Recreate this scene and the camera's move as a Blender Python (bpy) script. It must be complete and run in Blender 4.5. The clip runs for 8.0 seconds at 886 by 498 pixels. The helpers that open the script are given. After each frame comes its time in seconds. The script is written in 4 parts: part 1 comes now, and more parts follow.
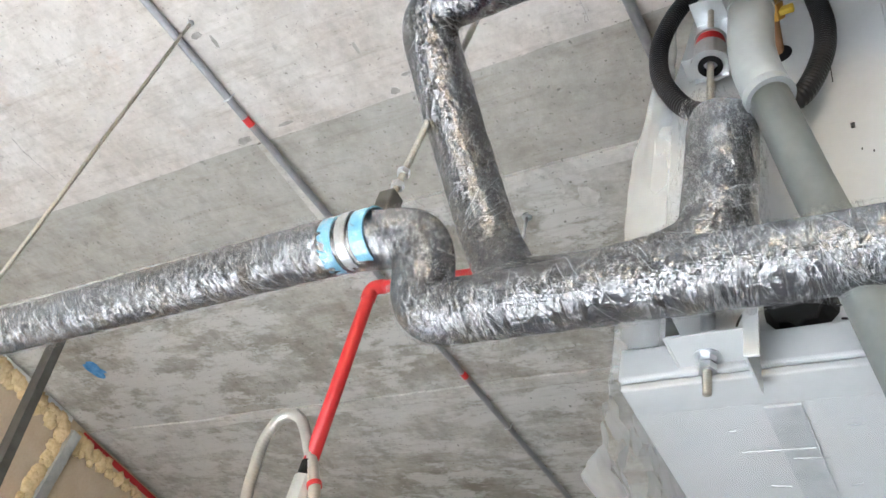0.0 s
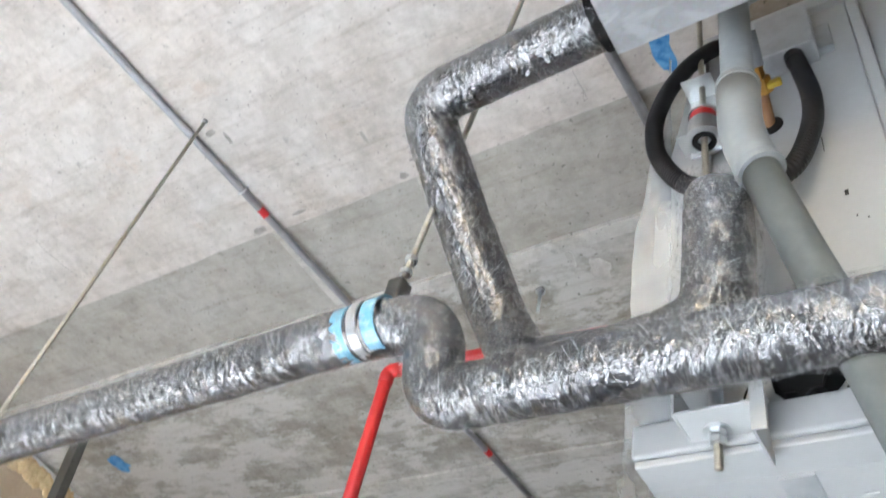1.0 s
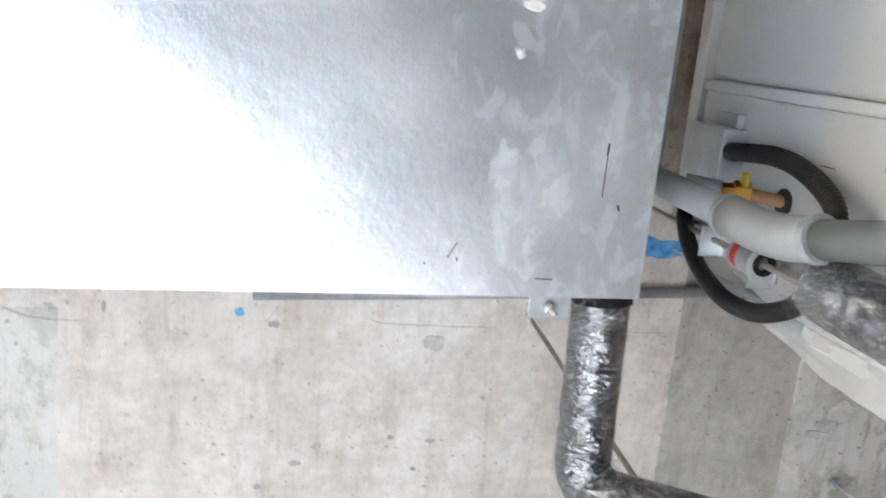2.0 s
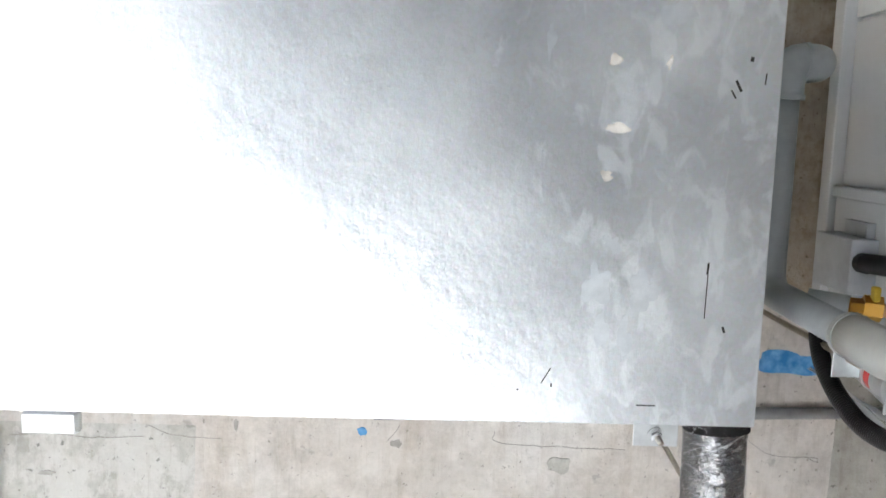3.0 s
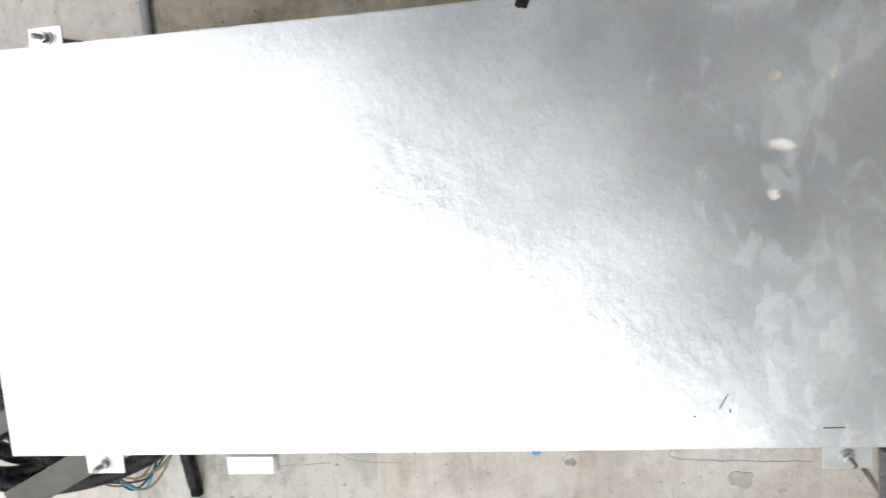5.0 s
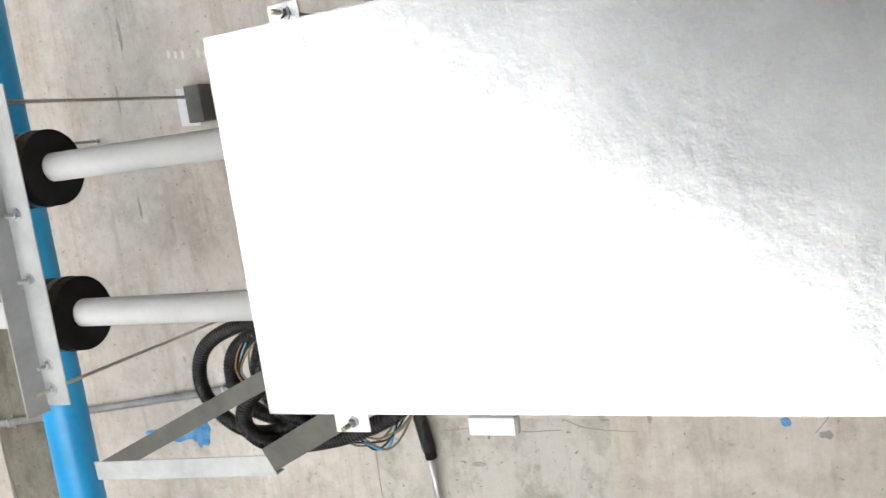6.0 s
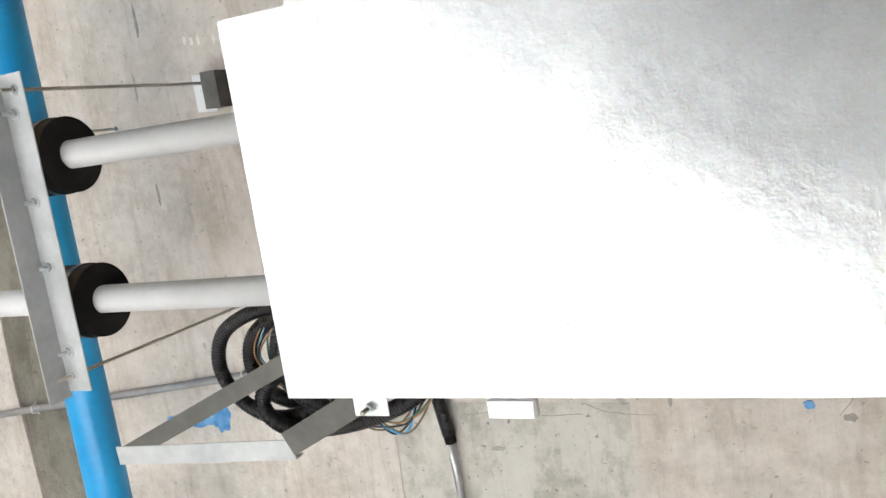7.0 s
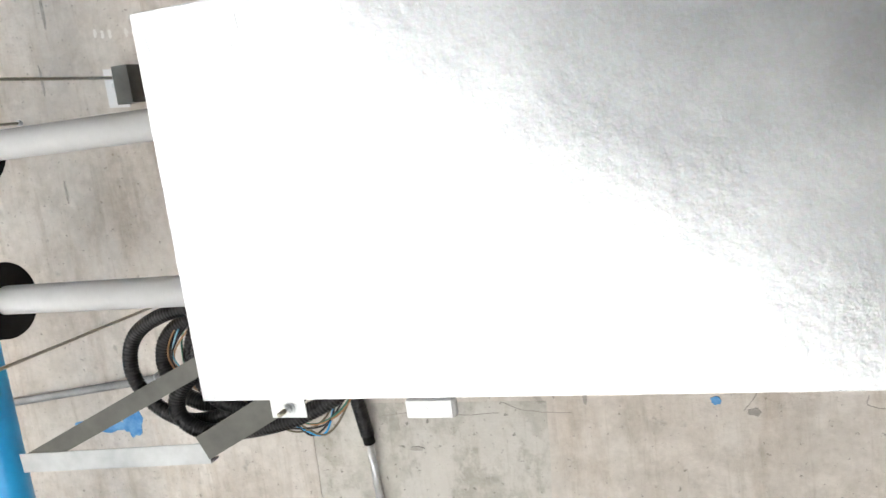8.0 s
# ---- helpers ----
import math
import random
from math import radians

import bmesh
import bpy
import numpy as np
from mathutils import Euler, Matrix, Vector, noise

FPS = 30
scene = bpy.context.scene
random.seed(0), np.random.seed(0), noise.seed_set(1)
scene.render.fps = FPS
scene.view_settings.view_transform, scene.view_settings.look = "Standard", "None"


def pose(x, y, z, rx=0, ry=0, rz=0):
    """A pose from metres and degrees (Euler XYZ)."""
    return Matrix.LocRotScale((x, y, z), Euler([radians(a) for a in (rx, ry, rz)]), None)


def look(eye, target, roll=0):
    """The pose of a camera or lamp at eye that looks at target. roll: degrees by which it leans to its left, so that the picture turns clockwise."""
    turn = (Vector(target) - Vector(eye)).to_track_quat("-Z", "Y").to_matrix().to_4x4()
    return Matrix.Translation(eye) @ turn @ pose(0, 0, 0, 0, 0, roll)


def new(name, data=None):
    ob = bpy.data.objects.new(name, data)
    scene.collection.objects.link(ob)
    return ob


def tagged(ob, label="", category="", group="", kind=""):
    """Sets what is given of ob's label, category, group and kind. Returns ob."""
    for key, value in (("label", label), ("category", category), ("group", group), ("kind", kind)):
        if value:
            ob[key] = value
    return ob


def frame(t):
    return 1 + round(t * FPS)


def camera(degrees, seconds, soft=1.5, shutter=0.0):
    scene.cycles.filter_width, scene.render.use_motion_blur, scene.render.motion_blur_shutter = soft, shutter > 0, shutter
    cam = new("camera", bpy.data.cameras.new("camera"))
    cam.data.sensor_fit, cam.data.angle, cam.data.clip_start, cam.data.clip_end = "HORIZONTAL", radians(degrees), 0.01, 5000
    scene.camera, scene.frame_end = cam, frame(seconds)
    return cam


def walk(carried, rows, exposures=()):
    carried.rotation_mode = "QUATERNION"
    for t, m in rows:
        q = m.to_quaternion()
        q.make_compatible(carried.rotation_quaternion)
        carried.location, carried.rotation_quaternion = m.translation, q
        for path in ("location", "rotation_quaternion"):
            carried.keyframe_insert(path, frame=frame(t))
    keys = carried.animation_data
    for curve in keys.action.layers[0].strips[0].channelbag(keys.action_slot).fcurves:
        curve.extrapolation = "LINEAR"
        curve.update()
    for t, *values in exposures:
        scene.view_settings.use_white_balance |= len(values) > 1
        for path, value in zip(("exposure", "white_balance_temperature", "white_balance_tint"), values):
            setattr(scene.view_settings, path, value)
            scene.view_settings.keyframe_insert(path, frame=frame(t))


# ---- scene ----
cam = camera(55.56, 8.0, soft=1.5, shutter=0.2)

# The rows are noted with the ceiling straight ahead; UPWARD stands them up.
UPWARD = Matrix(((1, 0, 0, 0), (0, 0, -1, 0), (0, 1, 0, 0), (0, 0, 0, 1)))
PATH = [
    (0, (0.9201, 1.3758, -0.3817), (2.0730, 2.6890, -1.3545), 77.54),
    (0.5, (0.9146, 1.3726, -0.3706), (2.0370, 2.6832, -1.3818), 76.21),
    (1, (0.8988, 1.3714, -0.3453), (1.9108, 2.7962, -1.3177), 71.77),
    (1.2, (0.9023, 1.4012, -0.3179), (1.7657, 2.9493, -1.2441), 62.08),
    (1.3, (0.9069, 1.3895, -0.3169), (1.6756, 3.0178, -1.1873), 53.67),
    (1.4, (0.9006, 1.3799, -0.3217), (1.6026, 3.0664, -1.1359), 44.91),
    (1.5, (0.9081, 1.3923, -0.3177), (1.5502, 3.1245, -1.0838), 35.78),
    (1.7, (0.9145, 1.3888, -0.3237), (1.4606, 3.2078, -0.9507), 18.24),
    (1.9, (0.9274, 1.3787, -0.2927), (1.3804, 3.2490, -0.8374), 7.74),
    (2, (0.9230, 1.3990, -0.2902), (1.3391, 3.2904, -0.7898), 4.97),
    (2.1, (0.9330, 1.4130, -0.2822), (1.2889, 3.3239, -0.7531), 2.69),
    (2.2, (0.9420, 1.3910, -0.2812), (1.2117, 3.3236, -0.7197), 1.59),
    (3.3, (1.0578, 1.3931, -0.2453), (1.0641, 3.3867, -0.4059), 1.60),
    (3.5, (1.0531, 1.3901, -0.2437), (1.0927, 3.3882, -0.3232), 1.17),
    (4, (1.0740, 1.3721, -0.1934), (1.0719, 3.3638, -0.3749), -1.90),
    (4.5, (1.0500, 1.3664, -0.1766), (0.9295, 3.3466, -0.4302), -3.44),
    (4.8, (1.0387, 1.3701, -0.1837), (0.7955, 3.3367, -0.4544), -3.83),
    (4.9, (1.0352, 1.3659, -0.1866), (0.7396, 3.3252, -0.4585), -3.96),
    (5, (1.0259, 1.3728, -0.1884), (0.6817, 3.3241, -0.4609), -4.39),
    (5.2, (1.0023, 1.3757, -0.1862), (0.5513, 3.3037, -0.4680), -5.08),
    (6.3, (0.9534, 1.4032, -0.2328), (0.1090, 3.1949, -0.5101), -8.74),
    (6.5, (0.9511, 1.4033, -0.2344), (0.1083, 3.1940, -0.5223), -8.74),
    (7, (0.9558, 1.4084, -0.2304), (0.1071, 3.1947, -0.5286), -8.91),
    (7.5, (0.9587, 1.4046, -0.2287), (0.1694, 3.2159, -0.5392), -8.48),
    (8, (0.9595, 1.4047, -0.2307), (0.2854, 3.2596, -0.5542), -7.87),
]
EXPOSURE = [(0, 4.76, 5880, 10), (1.0, 4.68, 5760, 10), (2.0, 4.55, 5820, 10), (3.5, 4.44, 6150, 10), (4.5, 4.4, 6200, 10), (6.3, 4.15, 6500, 10), (8, 4.15, 6500, 10)]
walk(cam, [(t, UPWARD @ look(eye, target, roll)) for t, eye, target, roll in PATH], EXPOSURE)

# ---- light ----
world = bpy.data.worlds.new("daylight")
scene.world = world
world.use_nodes = True
wn = world.node_tree.nodes
sky = wn.new("ShaderNodeTexSky")
sky.sky_type = "NISHITA"
sky.sun_disc = False
SUN_ELEVATION, SUN_FROM = radians(24), (-0.78, -0.625)
sky.sun_elevation = SUN_ELEVATION
sky.sun_rotation = math.atan2(SUN_FROM[0], SUN_FROM[1])
world.node_tree.links.new(sky.outputs[0], wn["Background"].inputs[0])
wn["Background"].inputs[1].default_value = 0.05
sun = new("sun", bpy.data.lights.new("sun", "SUN"))
sun.data.energy, sun.data.angle, sun.data.color = 5.0, radians(0.6), (1.0, 0.985, 0.965)
sun_at = Vector((*SUN_FROM, math.tan(SUN_ELEVATION))) * 10
sun.matrix_world = look(sun_at, (0, 0, 0))

# ---- materials ----
def mat(name, lo, hi, rough=0.6, metal=0.0, scale=6.0, stretch=(1, 1, 1), bump=0.15, fine=60.0, spread=0.12, coat=0.0):
    """A surface that wanders between two colours at two scales, with a fine relief."""
    m = bpy.data.materials.new(name)
    m.use_nodes = True
    n, l = m.node_tree.nodes, m.node_tree.links
    p = n["Principled BSDF"]
    tc, mp = n.new("ShaderNodeTexCoord"), n.new("ShaderNodeMapping")
    mp.inputs["Scale"].default_value = stretch
    l.new(tc.outputs["Object"], mp.inputs["Vector"])
    a, b = n.new("ShaderNodeTexNoise"), n.new("ShaderNodeTexNoise")
    a.inputs["Scale"].default_value, a.inputs["Detail"].default_value = scale, 8
    b.inputs["Scale"].default_value, b.inputs["Detail"].default_value = fine, 4
    for t in (a, b):
        l.new(mp.outputs[0], t.inputs["Vector"])
    mixf = n.new("ShaderNodeMath")
    mixf.operation = "MULTIPLY_ADD"
    l.new(b.outputs["Fac"], mixf.inputs[0])
    mixf.inputs[1].default_value = 0.4
    l.new(a.outputs["Fac"], mixf.inputs[2])
    ramp = n.new("ShaderNodeValToRGB")
    ramp.color_ramp.elements[0].position, ramp.color_ramp.elements[1].position = 0.5, 0.9
    ramp.color_ramp.elements[0].color, ramp.color_ramp.elements[1].color = (*lo, 1), (*hi, 1)
    l.new(mixf.outputs[0], ramp.inputs[0])
    l.new(ramp.outputs[0], p.inputs["Base Color"])
    r = n.new("ShaderNodeMapRange")
    r.inputs["To Min"].default_value, r.inputs["To Max"].default_value = max(0.02, rough - spread), min(1, rough + spread)
    l.new(b.outputs["Fac"], r.inputs["Value"])
    l.new(r.outputs[0], p.inputs["Roughness"])
    p.inputs["Metallic"].default_value = metal
    p.inputs["Coat Weight"].default_value = coat
    p.inputs["Specular IOR Level"].default_value = 0.25 if max(hi) < 0.05 else 0.5
    bp = n.new("ShaderNodeBump")
    bp.inputs["Strength"].default_value, bp.inputs["Distance"].default_value = bump, 0.004
    l.new(mixf.outputs[0], bp.inputs["Height"])
    l.new(bp.outputs[0], p.inputs["Normal"])
    return m


def concrete(name, dark, mid, light, streak=(1, 1, 1), stain=(0.30, 0.17, 0.08), blotch=0.5, runs=0.4, mottle=0.0, patch=(0.6, 0.58, 0.55)):
    """Cast concrete: clouds, streaks along the formwork, rusty stains, pits."""
    m = bpy.data.materials.new(name)
    m.use_nodes = True
    n, l = m.node_tree.nodes, m.node_tree.links
    p = n["Principled BSDF"]
    tc, mp = n.new("ShaderNodeTexCoord"), n.new("ShaderNodeMapping")
    mp.inputs["Scale"].default_value = streak
    l.new(tc.outputs["Object"], mp.inputs["Vector"])

    def tex(scale, detail, rough=0.6, straight=False):
        t = n.new("ShaderNodeTexNoise")
        t.inputs["Scale"].default_value, t.inputs["Detail"].default_value, t.inputs["Roughness"].default_value = scale, detail, rough
        l.new(tc.outputs["Object"] if straight else mp.outputs[0], t.inputs["Vector"])
        return t.outputs["Fac"]

    def ramp(fac, stops):
        r = n.new("ShaderNodeValToRGB")
        els = r.color_ramp.elements
        for k, (pos, col) in enumerate(stops):
            e = els[k] if k < 2 else els.new(pos)
            e.position, e.color = pos, (*col, 1)
        l.new(fac, r.inputs[0])
        return r.outputs[0]

    def mix(fac, a, b, mode="MIX"):
        x = n.new("ShaderNodeMix")
        x.data_type, x.blend_type = "RGBA", mode
        for sock, v in ((x.inputs[0], fac), (x.inputs[6], a), (x.inputs[7], b)):
            if hasattr(v, "links"):
                l.new(v, sock)
            else:
                sock.default_value = v
        return x.outputs[2]

    clouds, grain = tex(1.7, 12, 0.68), tex(30, 6, 0.7, True)
    base = ramp(clouds, [(0.36, dark), (0.62, light), (0.49, mid)])
    g = ramp(grain, [(0.32, (0.83, 0.825, 0.82)), (0.68, (1.09, 1.09, 1.085))])
    col = mix(0.8, base, g, "MULTIPLY")
    blot = ramp(tex(6.5, 9, 0.68, True), [(0.43, (0.70, 0.69, 0.66)), (0.54, (1.05, 1.05, 1.05))])
    col = mix(blotch, col, blot, "MULTIPLY")
    sm = n.new("ShaderNodeMapping")
    sm.inputs["Scale"].default_value = (4, 0.8, 1)
    l.new(tc.outputs["Object"], sm.inputs["Vector"])
    st = n.new("ShaderNodeTexNoise")
    st.inputs["Scale"].default_value, st.inputs["Detail"].default_value, st.inputs["Roughness"].default_value = 2.6, 8, 0.7
    l.new(sm.outputs[0], st.inputs["Vector"])
    col = mix(runs, col, ramp(st.outputs["Fac"], [(0.32, (0.64, 0.55, 0.44)), (0.48, (1.03, 1.015, 0.99))]), "MULTIPLY")
    spots = ramp(tex(17, 5, 0.6, True), [(0.66, (0, 0, 0)), (0.72, (1, 1, 1))])
    col = mix(mix(0.55, (0, 0, 0, 1), spots), col, (*[c * 0.45 for c in mid], 1))
    rust = ramp(tex(4.2, 5, 0.65, True), [(0.64, (0, 0, 0)), (0.80, (1, 1, 1))])
    col = mix(mix(0.45, (0, 0, 0, 1), rust), col, (*stain, 1))
    pit = n.new("ShaderNodeTexVoronoi")
    pit.inputs["Scale"].default_value = 34
    pit.inputs["Randomness"].default_value = 1.0
    l.new(tc.outputs["Object"], pit.inputs["Vector"])
    dots = ramp(pit.outputs["Distance"], [(0.05, (0.45, 0.43, 0.40)), (0.16, (1, 1, 1))])
    where = ramp(tex(3.1, 3, 0.6, True), [(0.50, (0, 0, 0)), (0.60, (0.8, 0.8, 0.8))])
    col = mix(where, col, mix(1.0, col, dots, "MULTIPLY"))
    # thin skim left in torn patches, dark specks, fine trowel scratches
    torn = ramp(tex(5.2, 12, 0.74), [(0.485, (0, 0, 0)), (0.545, (1, 1, 1))])
    col = mix(mix(mottle, (0, 0, 0, 1), torn), col, (*patch, 1))
    speck = ramp(tex(58, 5, 0.62, True), [(0.635, (0, 0, 0)), (0.68, (0.75, 0.75, 0.75))])
    col = mix(speck, col, (*[c * 0.42 for c in dark], 1))
    sc = n.new("ShaderNodeMapping")
    sc.inputs["Scale"].default_value, sc.inputs["Rotation"].default_value = (26, 2.2, 1), (0, 0, 0.35)
    l.new(tc.outputs["Object"], sc.inputs["Vector"])
    sl = n.new("ShaderNodeTexNoise")
    sl.inputs["Scale"].default_value, sl.inputs["Detail"].default_value, sl.inputs["Roughness"].default_value = 1.6, 6, 0.7
    l.new(sc.outputs[0], sl.inputs["Vector"])
    col = mix(0.35, col, ramp(sl.outputs["Fac"], [(0.34, (0.66, 0.63, 0.58)), (0.47, (1.0, 1.0, 1.0))]), "MULTIPLY")
    l.new(col, p.inputs["Base Color"])
    p.inputs["Roughness"].default_value = 0.85
    p.inputs["Specular IOR Level"].default_value = 0.25
    add = n.new("ShaderNodeMath")
    add.operation = "MULTIPLY_ADD"
    l.new(clouds, add.inputs[0])
    add.inputs[1].default_value = 2.0
    l.new(grain, add.inputs[2])
    bp = n.new("ShaderNodeBump")
    bp.inputs["Strength"].default_value, bp.inputs["Distance"].default_value = 0.5, 0.006
    l.new(add.outputs[0], bp.inputs["Height"])
    l.new(bp.outputs[0], p.inputs["Normal"])
    return m


def foil_wrap(name, lo, hi):
    """Black foam under tight clear film: dark and very glossy, with fine tension lines."""
    m = bpy.data.materials.new(name)
    m.use_nodes = True
    n, l = m.node_tree.nodes, m.node_tree.links
    p = n["Principled BSDF"]
    tc, mp = n.new("ShaderNodeTexCoord"), n.new("ShaderNodeMapping")
    mp.inputs["Rotation"].default_value, mp.inputs["Scale"].default_value = (0.5, 0.2, 0.7), (1, 3, 1.5)
    l.new(tc.outputs["Object"], mp.inputs["Vector"])
    t = n.new("ShaderNodeTexNoise")
    t.inputs["Scale"].default_value, t.inputs["Detail"].default_value, t.inputs["Distortion"].default_value = 11, 4, 0.8
    l.new(mp.outputs[0], t.inputs["Vector"])
    r = n.new("ShaderNodeValToRGB")
    r.color_ramp.elements[0].position, r.color_ramp.elements[0].color = 0.40, (*lo, 1)
    r.color_ramp.elements[1].position, r.color_ramp.elements[1].color = 0.72, (*hi, 1)
    l.new(t.outputs["Fac"], r.inputs[0])
    l.new(r.outputs[0], p.inputs["Base Color"])
    p.inputs["Roughness"].default_value = 0.5
    p.inputs["Specular IOR Level"].default_value = 0.1
    p.inputs["Coat Weight"].default_value, p.inputs["Coat Roughness"].default_value, p.inputs["Coat IOR"].default_value = 1.0, 0.04, 2.6
    total = None
    for turn, size, scale in (((0.6, 0, 0.4), (1, 1, 9), 13), ((-0.7, 0.3, -0.2), (1, 1, 10), 17), ((0.2, 0.9, 0.1), (7, 1, 1), 22)):
        q = n.new("ShaderNodeMapping")
        q.vector_type = "TEXTURE"
        q.inputs["Rotation"].default_value = turn
        q.inputs["Scale"].default_value = [1 / v for v in size]
        l.new(tc.outputs["Object"], q.inputs["Vector"])
        w = n.new("ShaderNodeTexNoise")
        w.inputs["Scale"].default_value, w.inputs["Detail"].default_value, w.inputs["Distortion"].default_value = scale, 2, 0.4
        l.new(q.outputs[0], w.inputs["Vector"])
        pp = n.new("ShaderNodeMath")
        pp.operation = "PINGPONG"
        pp.inputs[1].default_value = 0.13
        l.new(w.outputs["Fac"], pp.inputs[0])
        if total is None:
            total = pp.outputs[0]
        else:
            ad = n.new("ShaderNodeMath")
            ad.operation = "ADD"
            l.new(total, ad.inputs[0])
            l.new(pp.outputs[0], ad.inputs[1])
            total = ad.outputs[0]
    bp = n.new("ShaderNodeBump")
    bp.inputs["Strength"].default_value, bp.inputs["Distance"].default_value = 0.34, 0.012
    l.new(total, bp.inputs["Height"])
    # small flat facets of crinkled film, each tilted its own way
    geo = n.new("ShaderNodeNewGeometry")
    last = geo.outputs["Normal"]
    for turn, size, scale, amount in (((0.5, 0.4, 0.9), (1, 3.6, 1.6), 25, 0.34), ((-0.6, 0.2, -0.5), (1, 4.5, 1.5), 60, 0.38)):
        q, vo = n.new("ShaderNodeMapping"), n.new("ShaderNodeTexVoronoi")
        q.inputs["Rotation"].default_value, q.inputs["Scale"].default_value = turn, size
        wob, wm = n.new("ShaderNodeTexNoise"), n.new("ShaderNodeVectorMath")
        wob.inputs["Scale"].default_value = 18
        l.new(tc.outputs["Object"], wob.inputs["Vector"])
        wm.operation = "MULTIPLY_ADD"
        wm.inputs[1].default_value = (0.035, 0.035, 0.035)
        l.new(wob.outputs["Color"], wm.inputs[0])
        l.new(tc.outputs["Object"], wm.inputs[2])
        l.new(wm.outputs[0], q.inputs["Vector"])
        vo.inputs["Scale"].default_value = scale
        l.new(q.outputs[0], vo.inputs["Vector"])
        half, mul = n.new("ShaderNodeVectorMath"), n.new("ShaderNodeVectorMath")
        half.operation, mul.operation = "SUBTRACT", "MULTIPLY_ADD"
        half.inputs[1].default_value = (0.5, 0.5, 0.5)
        l.new(vo.outputs["Color"], half.inputs[0])
        l.new(half.outputs[0], mul.inputs[0])
        mul.inputs[1].default_value = (amount, amount, amount)
        l.new(last, mul.inputs[2])
        last = mul.outputs[0]
    unit = n.new("ShaderNodeVectorMath")
    unit.operation = "NORMALIZE"
    l.new(last, unit.inputs[0])
    l.new(unit.outputs[0], bp.inputs["Normal"])
    l.new(bp.outputs[0], p.inputs["Normal"])
    l.new(bp.outputs[0], p.inputs["Coat Normal"])
    return m


def clear_film(name, cover=0.25):
    """Loose clear film: mostly see-through, creases catch the light."""
    m = bpy.data.materials.new(name)
    m.use_nodes = True
    n, l = m.node_tree.nodes, m.node_tree.links
    n.remove(n["Principled BSDF"])
    clear, gloss, milk = n.new("ShaderNodeBsdfTransparent"), n.new("ShaderNodeBsdfGlossy"), n.new("ShaderNodeBsdfDiffuse")
    gloss.inputs["Roughness"].default_value = 0.12
    gloss.inputs["Color"].default_value = (0.9, 0.92, 0.95, 1)
    milk.inputs["Color"].default_value = (0.8, 0.82, 0.84, 1)
    tc, mp = n.new("ShaderNodeTexCoord"), n.new("ShaderNodeMapping")
    mp.inputs["Rotation"].default_value, mp.inputs["Scale"].default_value = (0.6, 0.3, 0.5), (1, 5, 2.5)
    l.new(tc.outputs["Object"], mp.inputs["Vector"])
    t = n.new("ShaderNodeTexNoise")
    t.inputs["Scale"].default_value, t.inputs["Detail"].default_value, t.inputs["Distortion"].default_value = 14, 6, 0.8
    l.new(mp.outputs[0], t.inputs["Vector"])
    pp = n.new("ShaderNodeMath")
    pp.operation = "PINGPONG"
    pp.inputs[1].default_value = 0.1
    l.new(t.outputs["Fac"], pp.inputs[0])

    def crease(lo, hi, start=0.06):
        r = n.new("ShaderNodeMapRange")
        r.inputs["From Min"].default_value, r.inputs["From Max"].default_value = start, 0.1
        r.inputs["To Min"].default_value, r.inputs["To Max"].default_value = lo, hi
        l.new(pp.outputs[0], r.inputs["Value"])
        return r.outputs[0]

    bp = n.new("ShaderNodeBump")
    bp.inputs["Strength"].default_value, bp.inputs["Distance"].default_value = 1.0, 0.03
    l.new(pp.outputs[0], bp.inputs["Height"])
    l.new(bp.outputs[0], gloss.inputs["Normal"])
    one, two = n.new("ShaderNodeMixShader"), n.new("ShaderNodeMixShader")
    l.new(crease(0.0, cover * 2.2, 0.080), one.inputs[0])
    l.new(clear.outputs[0], one.inputs[1])
    l.new(milk.outputs[0], one.inputs[2])
    l.new(crease(cover * 0.2, cover * 2.2), two.inputs[0])
    l.new(one.outputs[0], two.inputs[1])
    l.new(gloss.outputs[0], two.inputs[2])
    l.new(two.outputs[0], n["Material Output"].inputs["Surface"])
    return m


def milky_film(name, cover):
    """Heavier clear film: a thin veil with a soft sheen; the folds are in the shape."""
    m = bpy.data.materials.new(name)
    m.use_nodes = True
    n, l = m.node_tree.nodes, m.node_tree.links
    p = n["Principled BSDF"]
    p.inputs["Base Color"].default_value = (0.80, 0.82, 0.83, 1)
    p.inputs["Roughness"].default_value = 0.18
    tc, t, r = n.new("ShaderNodeTexCoord"), n.new("ShaderNodeTexNoise"), n.new("ShaderNodeMapRange")
    t.inputs["Scale"].default_value, t.inputs["Detail"].default_value = 7, 3
    l.new(tc.outputs["Object"], t.inputs["Vector"])
    r.inputs["From Min"].default_value, r.inputs["From Max"].default_value = 0.3, 0.7
    r.inputs["To Min"].default_value, r.inputs["To Max"].default_value = cover * 0.7, cover * 1.3
    l.new(t.outputs["Fac"], r.inputs["Value"])
    l.new(r.outputs[0], p.inputs["Alpha"])
    return m


